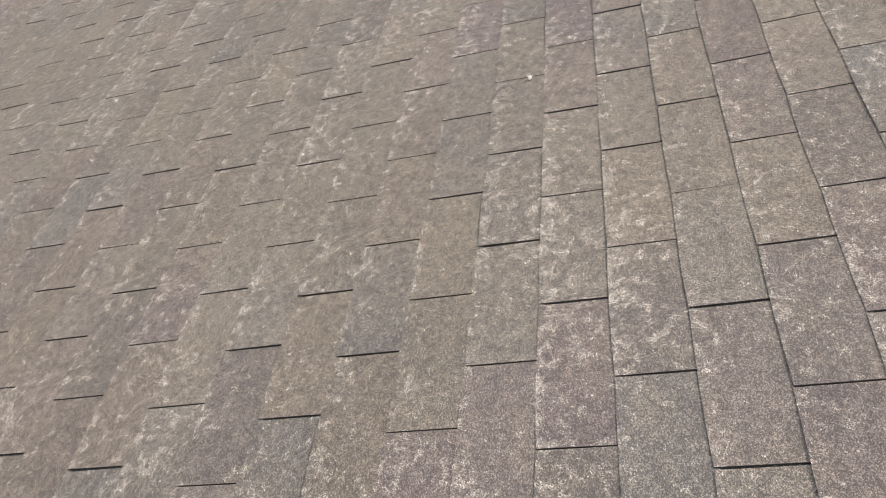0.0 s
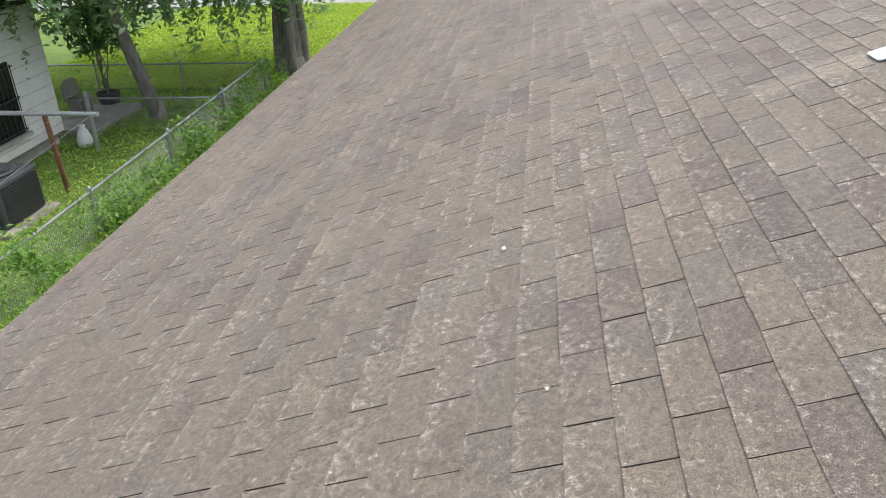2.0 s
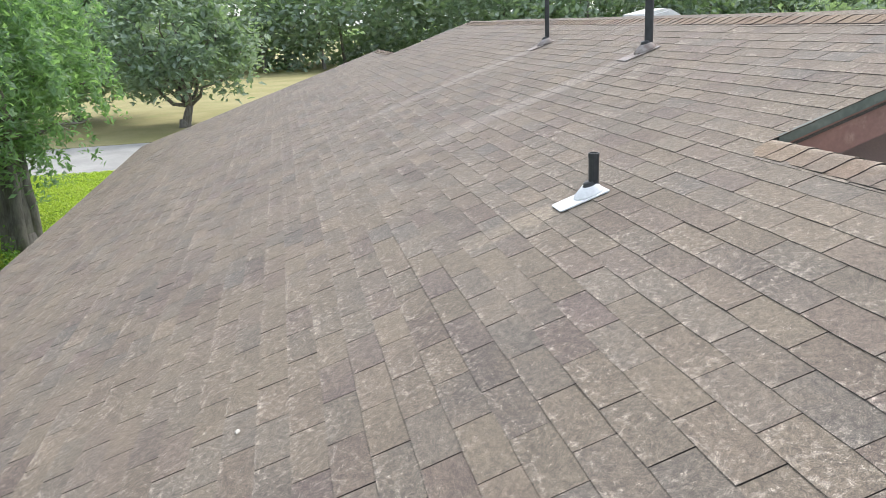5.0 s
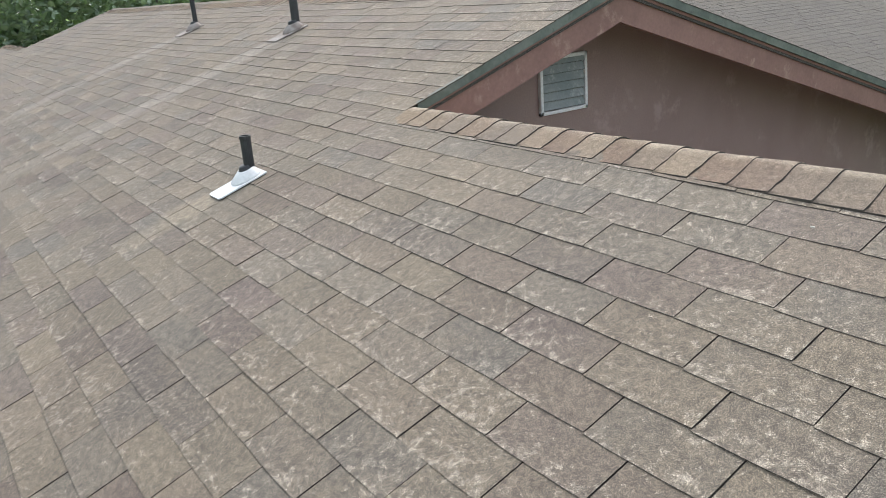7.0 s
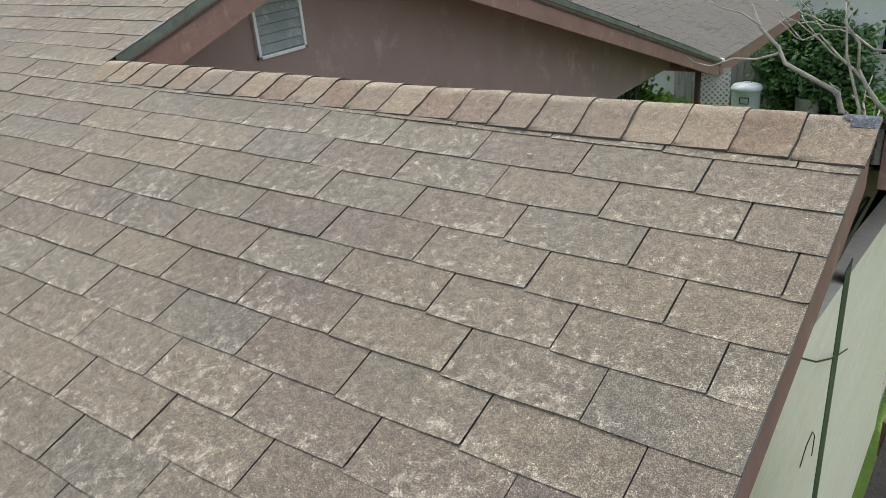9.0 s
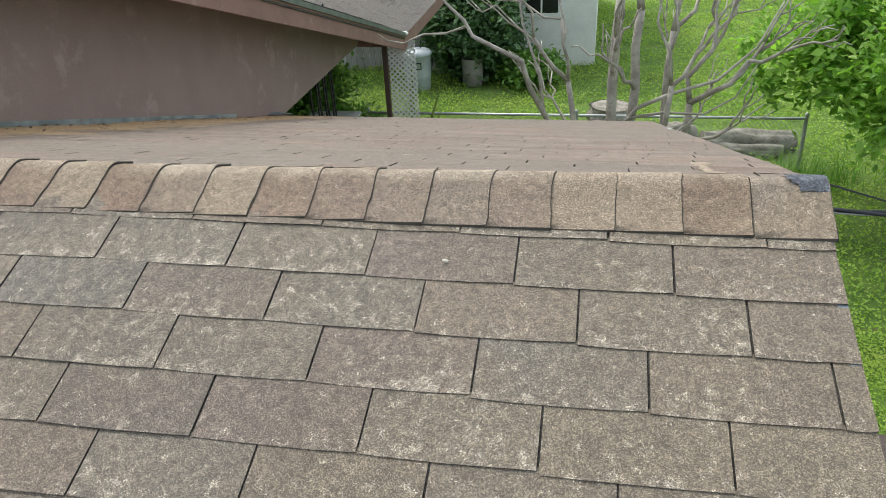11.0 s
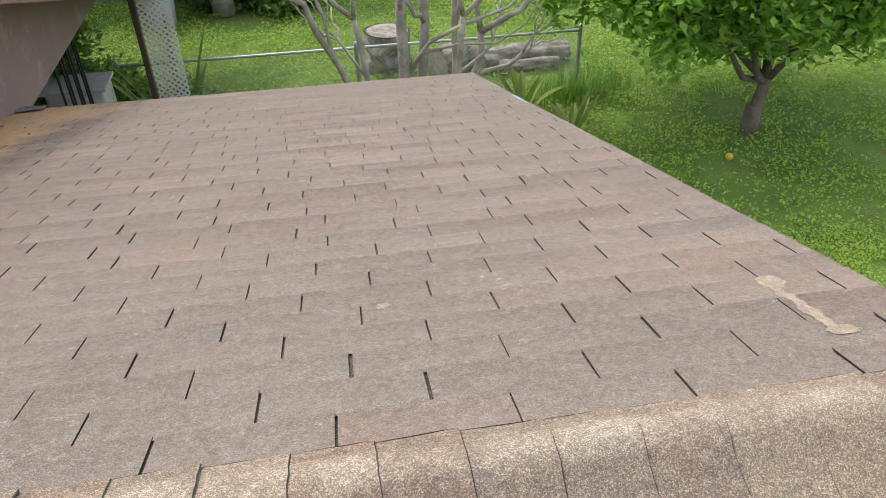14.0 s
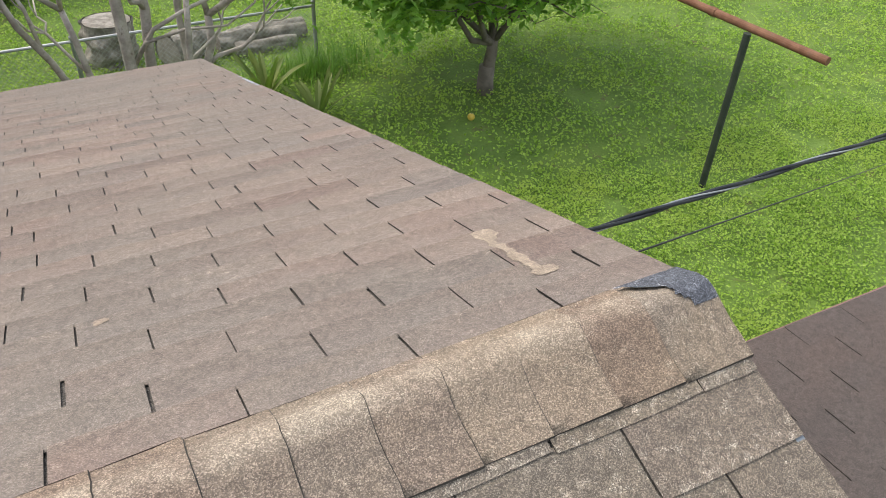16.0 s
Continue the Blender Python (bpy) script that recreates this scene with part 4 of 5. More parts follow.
# ---- side yard: chain-link fence, neighbour's wall, cooling unit ----


def chain_fence(loc, a, b, height, step, seed, label, posts=True):
    """Galvanised posts, top rail and diamond wire from a to b (plan points)."""
    f = base("chain_link_fence", loc, label, "fence")
    A, B = Vector((*a, GROUND)), Vector((*b, GROUND))
    d, L = (B - A).normalized(), (B - A).length
    up = Vector((0, 0, height))
    part("top_rail", bar(A + up, B + up, 0.024, 8), M_GALV, f)
    n = max(1, round(L / step))
    for i in range(n + 1):
        p = A + d * (L * i / n)
        post = part("post", bar(p - Vector((0, 0, 0.2)), p + up * 1.0 + Vector((0, 0, 0.05)), 0.032, 8), M_GALV, f)
        part("cap", lathe(bmesh.new(), [(0.036, 0), (0.036, 0.02), (0.02, 0.045), (0.004, 0.055)], p + up + Vector((0, 0, 0.05)), 8), M_GALV, post)
    bm = bmesh.new()
    side, h, cell = d.cross(Vector((0, 0, 1))), height - 0.02, 0.075
    k = -h
    while k < L:
        for s in (1, -1):
            x0, x1 = max(k, 0), min(k + h, L)
            if x1 > x0:
                z0, z1 = (x0 - k, x1 - k) if s > 0 else (h - (x0 - k), h - (x1 - k))
                p, q = A + d * x0 + Vector((0, 0, z0)) + side * 0.03, A + d * x1 + Vector((0, 0, z1)) + side * 0.03
                tube(bm, [p, q], 0.0022, None, 3, False)
        k += cell
    part("wire_mesh", bm, M_GALV, f, "thin diamond wire mesh")
    return f


side_fence = chain_fence((-12.5, -9.35, GROUND), (-19.2, -9.58), (-4.5, -9.40), 0.76, 2.95, 41, "low galvanised chain-link fence overgrown with vines")
cross_fence = chain_fence((-19.2, -12.5, GROUND), (-19.2, -9.42), (-19.2, -16.5), 0.72, 2.4, 42, "grey chain-link cross fence under the trees")
front_fence = chain_fence((-16.0, -12.0, GROUND), (-16.0, -12.6), (-16.0, -9.42), 0.7, 3.2, 43, "grey chain-link cross fence in shade")
rng = np.random.default_rng(44)
vine_p = []
for i in range(75):
    x = -4.5 - 15.0 * rng.random()
    c = np.array([x, -9.3 + rng.normal(0, 0.10), GROUND + rng.uniform(0.05, 0.85) * (0.5 + 0.5 * noise.noise((x, 0, 0)) + 0.35)])
    vine_p.append(c + rng.normal(0, 0.13, (46, 3)))
for i in range(45):
    x = -4.2 - 9 * rng.random()
    vine_p.append(np.array([x, -8.4 + rng.normal(0, 0.6), GROUND + 0.12]) + rng.normal(0, 0.14, (40, 3)) * np.array([1, 1, 0.6]))
v, f = leaves(np.concatenate(vine_p), 0.06, rng)
tagged(cloud("vines", v, f, M_VINE), "bright green vines and weeds climbing the wire fence", "vines", kind="stuff")

nbr = base("white_house", (-11.0, -17.5, GROUND), "white painted neighbouring house with a barred window", "house")
part("wall", bbox((-15.05, -23, GROUND + 0.28), (-6.0, -12.7, -1.55), 0.01), M_WHITE, nbr, "white painted board wall")
part("footing", bbox((-14.95, -22.9, GROUND - 0.1), (-6.1, -12.82, GROUND + 0.3)), M_CONC, nbr)
part("roof", prism(bmesh.new(), [(-15.5, -12.2, -1.55), (-15.5, -17.8, 0.3), (-15.5, -23.4, -1.55)], (10, 0, 0)), M_LOWROOF, nbr)
win = part("window", bbox((-13.75, -12.72, -3.95), (-12.0, -12.66, -2.55), 0.01), M_DARK, nbr, "dark window behind a grille")
part("sill", bbox((-13.85, -12.71, -4.03), (-11.9, -12.58, -3.95), 0.008), M_CONC, win, "pale block sill")
for k in range(13):
    part("grille_bar", bar((-13.7 + 0.14 * k, -12.6, -3.92), (-13.7 + 0.14 * k, -12.6, -2.6), 0.011, 6), M_IRON, win)
for z in (-3.88, -3.25, -2.65):
    part("grille_rail", bbox((-13.76, -12.612, z), (-11.98, -12.588, z + 0.025)), M_IRON, win)
for k in range(9):
    part("board_gap", bbox((-15.04, -12.704, -4.15 + 0.28 * k), (-6.02, -12.692, -4.145 + 0.28 * k)), M_CONC, nbr)

ac = base("air_conditioner", (-11.0, -11.55, GROUND), "dark grey outdoor air-conditioning unit on a slab", "air conditioner")
part("slab", bbox((-11.6, -12.15, GROUND - 0.05), (-10.2, -10.85, GROUND + 0.08), 0.02), M_CONC, ac)
part("casing", bbox((-11.45, -12.0, GROUND + 0.08), (-10.35, -11.0, GROUND + 0.86), 0.05), M_ACBODY, ac, "dark grey enamelled casing")
for k in range(13):
    z = GROUND + 0.14 + k * 0.05
    for lo, hi in (((-10.352, -11.93, z), (-10.335, -11.07, z + 0.022)), ((-11.38, -11.002, z), (-10.42, -10.985, z + 0.022))):
        part("louvre", bbox(lo, hi), M_IRON, ac)
part("top_ring", lathe(bmesh.new(), [(0.42, 0), (0.44, 0.03), (0.40, 0.05), (0.36, 0.03)], (-10.9, -11.5, GROUND + 0.86), 28), M_ACBODY, ac)
for r in (0.1, 0.18, 0.26, 0.33):
    ring = [(-10.9 + r * math.cos(a), -11.5 + r * math.sin(a), GROUND + 0.905) for a in [2 * math.pi * k / 28 for k in range(29)]]
    part("fan_guard", tube(bmesh.new(), ring, 0.005, None, 4, False), M_IRON, ac)
part("badge", bbox((-10.336, -11.35, GROUND + 0.72), (-10.328, -11.15, GROUND + 0.79)), M_FASCIA, ac, "small red badge")

tpost = base("clothes_post", (-12.2, -11.05, GROUND), "rusty steel clothes-line post with a grey cross bar", "post")
part("upright", bar((-12.2, -11.05, GROUND - 0.1), (-11.8, -10.85, -3.05), 0.045, 10), M_RUST, tpost, "rusty red upright")
part("cross_bar", bar((-11.74, -9.85, -3.0), (-11.86, -12.1, -3.0), 0.04, 10), M_GALV, tpost)
for y0, y1 in ((-9.9, -8.85), (-10.5, -9.25)):
    pts = [Vector((-11.76, y0, -2.965)).lerp(Vector((-3.6, y1, -2.9)), i / 12) - Vector((0, 0, 0.12 * (i / 12) * (1 - i / 12))) for i in range(13)]
    part("line", tube(bmesh.new(), pts, 0.004, None, 5), M_GALV, tpost, "thin pale clothes line")
tank = base("garden_post", (-14.5, -11.7, GROUND), "grey steel fence post beside the wall", "post")
part("upright", bar((-14.5, -11.7, GROUND - 0.1), (-14.5, -11.7, -3.35), 0.05, 10), M_GALV, tank)
bag = base("white_sack", (-14.75, -12.1, GROUND), "white sack leaning by the fence post", "sack")
part("body", lathe(bmesh.new(), [(0.05, 0), (0.15, 0.02), (0.17, 0.10), (0.14, 0.24), (0.10, 0.36), (0.05, 0.42), (0.07, 0.47), (0.01, 0.46)], (-14.75, -12.1, GROUND), 12), M_WHITE, bag, smooth=True)
step = base("concrete_step", (-16.6, -12.9, GROUND), "low concrete step slab with a garden bench", "step")
part("slab", bbox((-17.6, -13.7, GROUND - 0.05), (-15.4, -12.2, GROUND + 0.16), 0.03), M_CONC, step)
bench = base("garden_bench", (-16.7, -13.2, GROUND + 0.16), "small weathered grey garden bench", "bench")
part("backrest", prism(bmesh.new(), [(-17.0, -13.42, -4.1), (-16.4, -13.42, -4.1), (-16.4, -13.42, -3.72), (-16.55, -13.42, -3.62), (-16.85, -13.42, -3.62), (-17.0, -13.42, -3.72)], (0, 0.04, 0)), M_CONC, bench)
part("seat", bbox((-17.0, -13.4, -4.1), (-16.4, -13.05, -4.05), 0.01), M_CONC, bench)
for x in (-16.95, -16.45):
    part("leg", bbox((x - 0.04, -13.35, GROUND + 0.16), (x + 0.04, -13.08, -4.1)), M_CONC, bench)
planter = base("potted_shrub", (-17.6, -13.0, GROUND), "shrub in a dark plant pot", "plant")
part("pot", lathe(bmesh.new(), [(0.2, 0), (0.26, 0.3), (0.29, 0.42), (0.27, 0.42), (0.24, 0.36)], (-17.6, -13.0, GROUND + 0.0), 16), M_TERRA, planter, smooth=True)
bm = bmesh.new()
rngp = np.random.default_rng(45)
for i in range(6):
    limb(bm, (-17.6, -13.0, GROUND + 0.35), (-17.6 + rngp.normal(0, 0.4), -13.0 + rngp.normal(0, 0.4), GROUND + 1.9 + rngp.normal(0, 0.3)), 0.025, 0.006, rngp, 0.2, 4, 5)
part("stems", bm, M_BARK, planter)
v, f = leaves(crown_points(rngp, (-17.6, -13.0, GROUND + 1.9), (0.7, 0.7, 0.7), 70, 22, 0.13), 0.085, rngp)
cloud("foliage", v, f, M_BUSH, planter)

# ---- big trees by the street ----
leafy_tree("shade_tree", (-21.2, -9.44, GROUND), (-21.3, -9.4, -2.0), 0.40, (-20.2, -11.6, 0.9), (6.2, 5.0, 3.3), 600, 44, 0.40, 0.085, M_LEAF, M_BARK,
           "large shade tree with thick furrowed trunk and drooping leaves", "tree", 51, limbs=9, strands=1800, flutes=5, keep=lambda c: c[1] < -6.8 + 0.25 * (c[2] + 1) and c[2] > -2.7)
leafy_tree("leaning_tree", (-16.75, -11.4, GROUND), (-15.9, -11.7, -1.0), 0.17, (-15.2, -12.6, 0.9), (3.4, 2.8, 2.2), 260, 44, 0.36, 0.085, M_LEAF, M_BARK,
           "tree with a slim leaning grey trunk", "tree", 52, limbs=6, strands=1000, keep=lambda c: c[1] < -9.4 and c[2] > -1.7)
leafy_tree("street_tree", (-46.0, -8.0, GROUND + 0.08), (-45.9, -7.6, -3.3), 0.28, (-46.0, -8.2, 0.2), (4.6, 5.0, 4.0), 330, 44, 0.5, 0.24, M_LEAF_HAZED, M_BARK,
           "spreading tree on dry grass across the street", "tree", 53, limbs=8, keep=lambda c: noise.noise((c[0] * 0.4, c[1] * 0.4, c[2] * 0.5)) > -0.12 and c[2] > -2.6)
leafy_tree("street_tree", (-52.0, -15.0, GROUND + 0.08), (-52, -15, -2.5), 0.3, (-52, -15, 1.0), (5.5, 6, 5), 300, 44, 0.6, 0.28, M_LEAF_HAZED, M_BARK,
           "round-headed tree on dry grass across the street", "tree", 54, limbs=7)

# far woods
rng = np.random.default_rng(55)
pts = []
for i in range(1700):
    t = rng.random()
    c = np.array([-92 - 26 * rng.random(), -75 + 190 * t, GROUND + 0.3 + 11.5 * rng.random()])
    pts.append(c + rng.normal(0, 1.3, (64, 3)) * np.array([1, 1, 0.8]))
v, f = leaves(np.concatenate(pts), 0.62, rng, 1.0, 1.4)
tagged(cloud("far_woods", v, f, M_LEAF_HAZED), "belt of distant woodland, haze put into its pale grey-green leaf colour", "woods", kind="stuff")
bm = bmesh.new()
for i in range(60):
    p = Vector((-96 - 16 * rng.random(), -70 + 180 * rng.random(), GROUND))
    tube(bm, [p, p + Vector((rng.normal(0, 0.3), rng.normal(0, 0.3), 7))], 0.25, 0.1, 6)
tagged(part("woods_trunks", bm, M_BARK), "grey trunks standing in the distant wood", "woods", kind="stuff")
rng = np.random.default_rng(56)
pts = []
for i in range(260):
    c = np.array([-75 + 130 * rng.random(), 46 + 14 * rng.random(), GROUND + 0.8 + 7 * rng.random()])
    pts.append(c + rng.normal(0, 0.9, (60, 3)))
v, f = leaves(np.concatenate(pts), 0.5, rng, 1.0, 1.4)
tagged(cloud("far_woods", v, f, M_LEAF_HAZED), "tree belt beyond the back yards", "woods", kind="stuff")

# ---- back yard ----
chain_fence((-0.5, 10.8, GROUND), (-4.4, 10.8), (2.72, 10.8), 0.94, 3.2, 61, "chain-link fence with bright top rail ending the yard")
back_house = base("white_house", (-7.5, 20.0, GROUND), "white house with grey shingle roof beyond the yard", "house")
part("wall", bbox((-16.0, 17.0, GROUND - 0.05), (-0.62, 24.0, -1.5), 0.01), M_WHITE, back_house, "white painted wall with dirt streaks")
part("eave_board", bbox((-16.5, 16.42, -1.62), (-0.2, 16.46, -1.42)), M_WHITE, back_house)
part("roof", prism(bmesh.new(), [(-16.5, 16.4, -1.45), (-16.5, 20.5, 0.0), (-16.5, 24.6, -1.45), (-16.5, 24.6, -1.6), (-16.5, 16.4, -1.6)], (16.3, 0, 0)), M_SHINGLE, back_house, "grey shingle roof")
w = part("window", bbox((-2.25, 16.97, -3.36), (-1.5, 17.0, -2.3)), M_DARK, back_house, "small dark window")
part("frame", bbox((-2.32, 16.95, -3.44), (-1.43, 17.0, -3.36)), M_WHITE, w)
part("frame", bbox((-1.9, 16.955, -3.36), (-1.86, 17.0, -2.3)), M_WHITE, w)
brd = base("board_fence", (-5.6, 16.6, GROUND), "weathered grey board fence", "fence")
for k in range(16):
    part("board", bbox((-6.6 + 0.15 * k, 16.55, GROUND), (-6.6 + 0.15 * k + 0.138, 16.575, -2.75 + 0.03 * math.sin(k * 2.3)), 0.004), M_BOARD, brd)
for z in (-4.2, -3.1):
    part("rail", bbox((-6.6, 16.576, z), (-4.2, 16.61, z + 0.08)), M_BOARD, brd)

can = base("trash_can", (-4.47, 15.1, GROUND), "pale blue-grey metal trash can with domed lid", "trash can")
part("body", lathe(bmesh.new(), [(0.25, 0), (0.26, 0.02), (0.28, 0.3), (0.29, 0.32), (0.285, 0.34), (0.30, 0.76), (0.315, 0.78), (0.31, 0.8)], (-4.47, 15.1, GROUND), 24), M_CAN, can, smooth=True)
lid = part("lid", lathe(bmesh.new(), [(0.325, 0.78), (0.33, 0.81), (0.29, 0.87), (0.12, 0.92), (0.03, 0.925)], (-4.47, 15.1, GROUND), 24), M_CAN, can, "domed metal lid", smooth=True)
part("lid_handle", tube(bmesh.new(), [(-4.56, 15.1, GROUND + 0.92), (-4.54, 15.1, GROUND + 0.965), (-4.40, 15.1, GROUND + 0.965), (-4.38, 15.1, GROUND + 0.92)], 0.01, None, 6), M_IRON, lid)
for dx, dy in ((0.05, -0.3), (0.3, 0.05)):
    c = Vector((-4.47 + dx, 15.1 + dy, GROUND + 0.66))
    s = Vector((-dy, dx, 0)).normalized() * 0.09
    o = Vector((dx, dy, 0)).normalized() * 0.03
    part("side_handle", tube(bmesh.new(), [c - s, c - s + o, c - s + o - Vector((0, 0, 0.12)), c + s + o - Vector((0, 0, 0.12)), c + s + o, c + s, c - s], 0.012, None, 6), M_IRON, can, "black side handle")
drum = base("metal_drum", (-3.3, 15.45, GROUND), "weathered grey metal drum beside the bush", "drum")
part("body", lathe(bmesh.new(), [(0.22, 0), (0.23, 0.02), (0.235, 0.28), (0.245, 0.3), (0.235, 0.32), (0.24, 0.6), (0.25, 0.62), (0.22, 0.62), (0.21, 0.55)], (-3.3, 15.45, GROUND), 20), M_CONC, drum, smooth=True)
bush("garden_bush", (-3.35, 16.1, GROUND), (1.05, 0.8, 1.15), 190, 60, 0.1, M_BUSH, "dense dark green bush", "bush", 62, 0.17)
bush("garden_bush", (-2.0, 15.6, GROUND), (0.7, 0.6, 0.35), 80, 50, 0.08, M_VINE, "low green weeds beneath the white wall", "bush", 63, 0.13)
bush("garden_bush", (-4.55, 10.3, GROUND), (0.6, 0.9, 0.5), 120, 50, 0.07, M_VINE, "tall weeds growing by the porch lattice", "bush", 64, 0.15)
bush("garden_bush", (-5.0, 9.9, GROUND), (0.6, 0.55, 1.15), 150, 50, 0.075, M_VINE, "tall leafy shrub beside the porch", "bush", 69, 0.16)
bush("garden_bush", (-3.3, 9.85, GROUND), (0.3, 0.3, 0.45), 40, 30, 0.06, M_BUSH, "thin shrub against the lattice", "bush", 65, 0.12)


def grass_clump(loc, spread, n, length, seed, label):
    """Long arching grass blades in one clump."""
    rng = np.random.default_rng(seed)
    t = base("tall_grass", loc, label, "grass clump")
    vs, fs = [], []
    for i in range(n):
        p0 = Vector((loc[0] + rng.normal(0, spread[0]), loc[1] + rng.normal(0, spread[1]), GROUND))
        a, L, bend = rng.uniform(0, 6.28), length * rng.uniform(0.5, 1.2), rng.uniform(0.2, 0.8)
        d, w = Vector((math.cos(a), math.sin(a), 0)), Vector((-math.sin(a), math.cos(a), 0)) * 0.007
        k = len(vs)
        for u in (0, 0.4, 0.75, 1):
            p = p0 + d * (L * bend * u * u) + Vector((0, 0, L * (u - 0.45 * bend * u * u)))
            q = w * (1 - 0.85 * u)
            vs += [p - q, p + q]
        fs += [(k + 2 * j, k + 2 * j + 1, k + 2 * j + 3, k + 2 * j + 2) for j in range(3)]
    cloud("blades", vs, fs, M_VINE, t)
    return t


grass_clump((2.55, 10.35, GROUND), (0.28, 0.2), 380, 0.6, 66, "clump of tall green grass by the fence corner")
grass_clump((1.55, 10.3, GROUND), (0.3, 0.2), 130, 0.4, 67, "tall grass growing against the wire fence")
grass_clump((3.2, 10.6, GROUND), (0.3, 0.3), 260, 0.4, 68, "loose tuft of tall grass beyond the fence end")

# bare multi-stemmed tree behind the back eave
rng = np.random.default_rng(71)
bare = base("bare_tree", (-0.25, 8.7, GROUND), "leafless multi-stemmed tree with smooth pale bark", "tree")


def twigs(bm, p, d, r, depth):
    L = (0.75, 0.6, 0.45, 0.3)[depth] * rng.uniform(0.75, 1.3)
    e = p + d * L + Vector((0, 0, 0.06))
    pts = limb(bm, p, e, r, r * 0.62, rng, 0.22, 3, 6)
    if depth < 3:
        for k in range(2 + (rng.random() < 0.25)):
            nd = (d + Vector(rng.normal(0, 0.42, 3)) * Vector((1, 0.7, 1)) + Vector((0, 0, 0.1))).normalized()
            twigs(bm, pts[-1] if k == 0 else pts[2], nd, r * 0.6, depth + 1)


for x0, y0, lean, fork, height, r in ((-0.60, 8.6, -0.14, -0.75, 2.2, 0.05), (-0.34, 8.55, 0.02, 0.1, 3.3, 0.082), (-0.14, 8.6, 0.04, -0.25, 3.1, 0.075),
                                      (0.2, 8.55, 0.1, 0.8, 2.2, 0.05), (0.38, 8.65, 0.16, 0.95, 1.9, 0.065), (0.30, 8.75, 0.04, 0.2, 2.8, 0.05)):
    bm = bmesh.new()
    top = Vector((x0 + lean * height, y0 + rng.normal(0, 0.1), GROUND + height))
    pts = limb(bm, (x0, y0, GROUND - 0.05), top, r, r * 0.72, rng, 0.06, 6, 9)
    twigs(bm, pts[-1], Vector((fork * 0.8, rng.normal(0, 0.2), 0.75)).normalized(), r * 0.7, 0)
    twigs(bm, pts[-1], Vector((fork * 0.2 + rng.normal(0, 0.25), rng.normal(0, 0.3), 0.9)).normalized(), r * 0.6, 0)
    twigs(bm, pts[4], Vector((fork + rng.normal(0, 0.2), rng.normal(0, 0.3), 0.5)).normalized(), r * 0.5, 1)
    part("stem", bm, M_PALEBARK, bare, smooth=True)

for pts, r in (([(-0.66, 8.6, GROUND), (-0.85, 8.5, -3.7), (-1.15, 8.3, -2.85), (-1.36, 8.0, -2.3), (-1.47, 7.9, -1.95), (-1.75, 7.9, -1.78), (-2.06, 7.85, -1.61), (-2.17, 7.9, -1.43), (-2.38, 7.9, -1.22), (-2.5, 7.9, -0.95)], 0.046),
               ([(-2.16, 7.88, -1.5), (-2.4, 7.85, -1.58), (-2.68, 7.8, -1.58), (-2.9, 7.75, -1.68), (-3.1, 7.7, -1.62), (-3.22, 7.7, -1.55)], 0.017),
               ([(-2.38, 7.9, -1.22), (-2.62, 7.85, -1.05), (-2.85, 7.8, -0.98), (-3.02, 7.75, -0.9)], 0.013),
               ([(-1.2, 8.25, -2.75), (-1.28, 8.3, -2.2), (-1.5, 8.4, -1.6), (-1.6, 8.5, -1.0)], 0.026),
               ([(-0.30, 8.6, -3.2), (0.0, 8.5, -2.75), (0.4, 8.4, -2.5), (0.95, 8.3, -2.3), (1.35, 8.2, -1.85), (1.6, 8.2, -1.3)], 0.032),
               ([(-0.1, 8.55, -2.9), (0.35, 8.5, -2.8), (0.85, 8.4, -2.78), (1.2, 8.35, -2.55), (1.42, 8.3, -2.1)], 0.022)):
    part("stem", tube(bmesh.new(), [Vector(p) + Vector(rng.normal(0, 0.012, 3)) for p in pts], r, r * 0.35, 9), M_PALEBARK, bare, smooth=True)

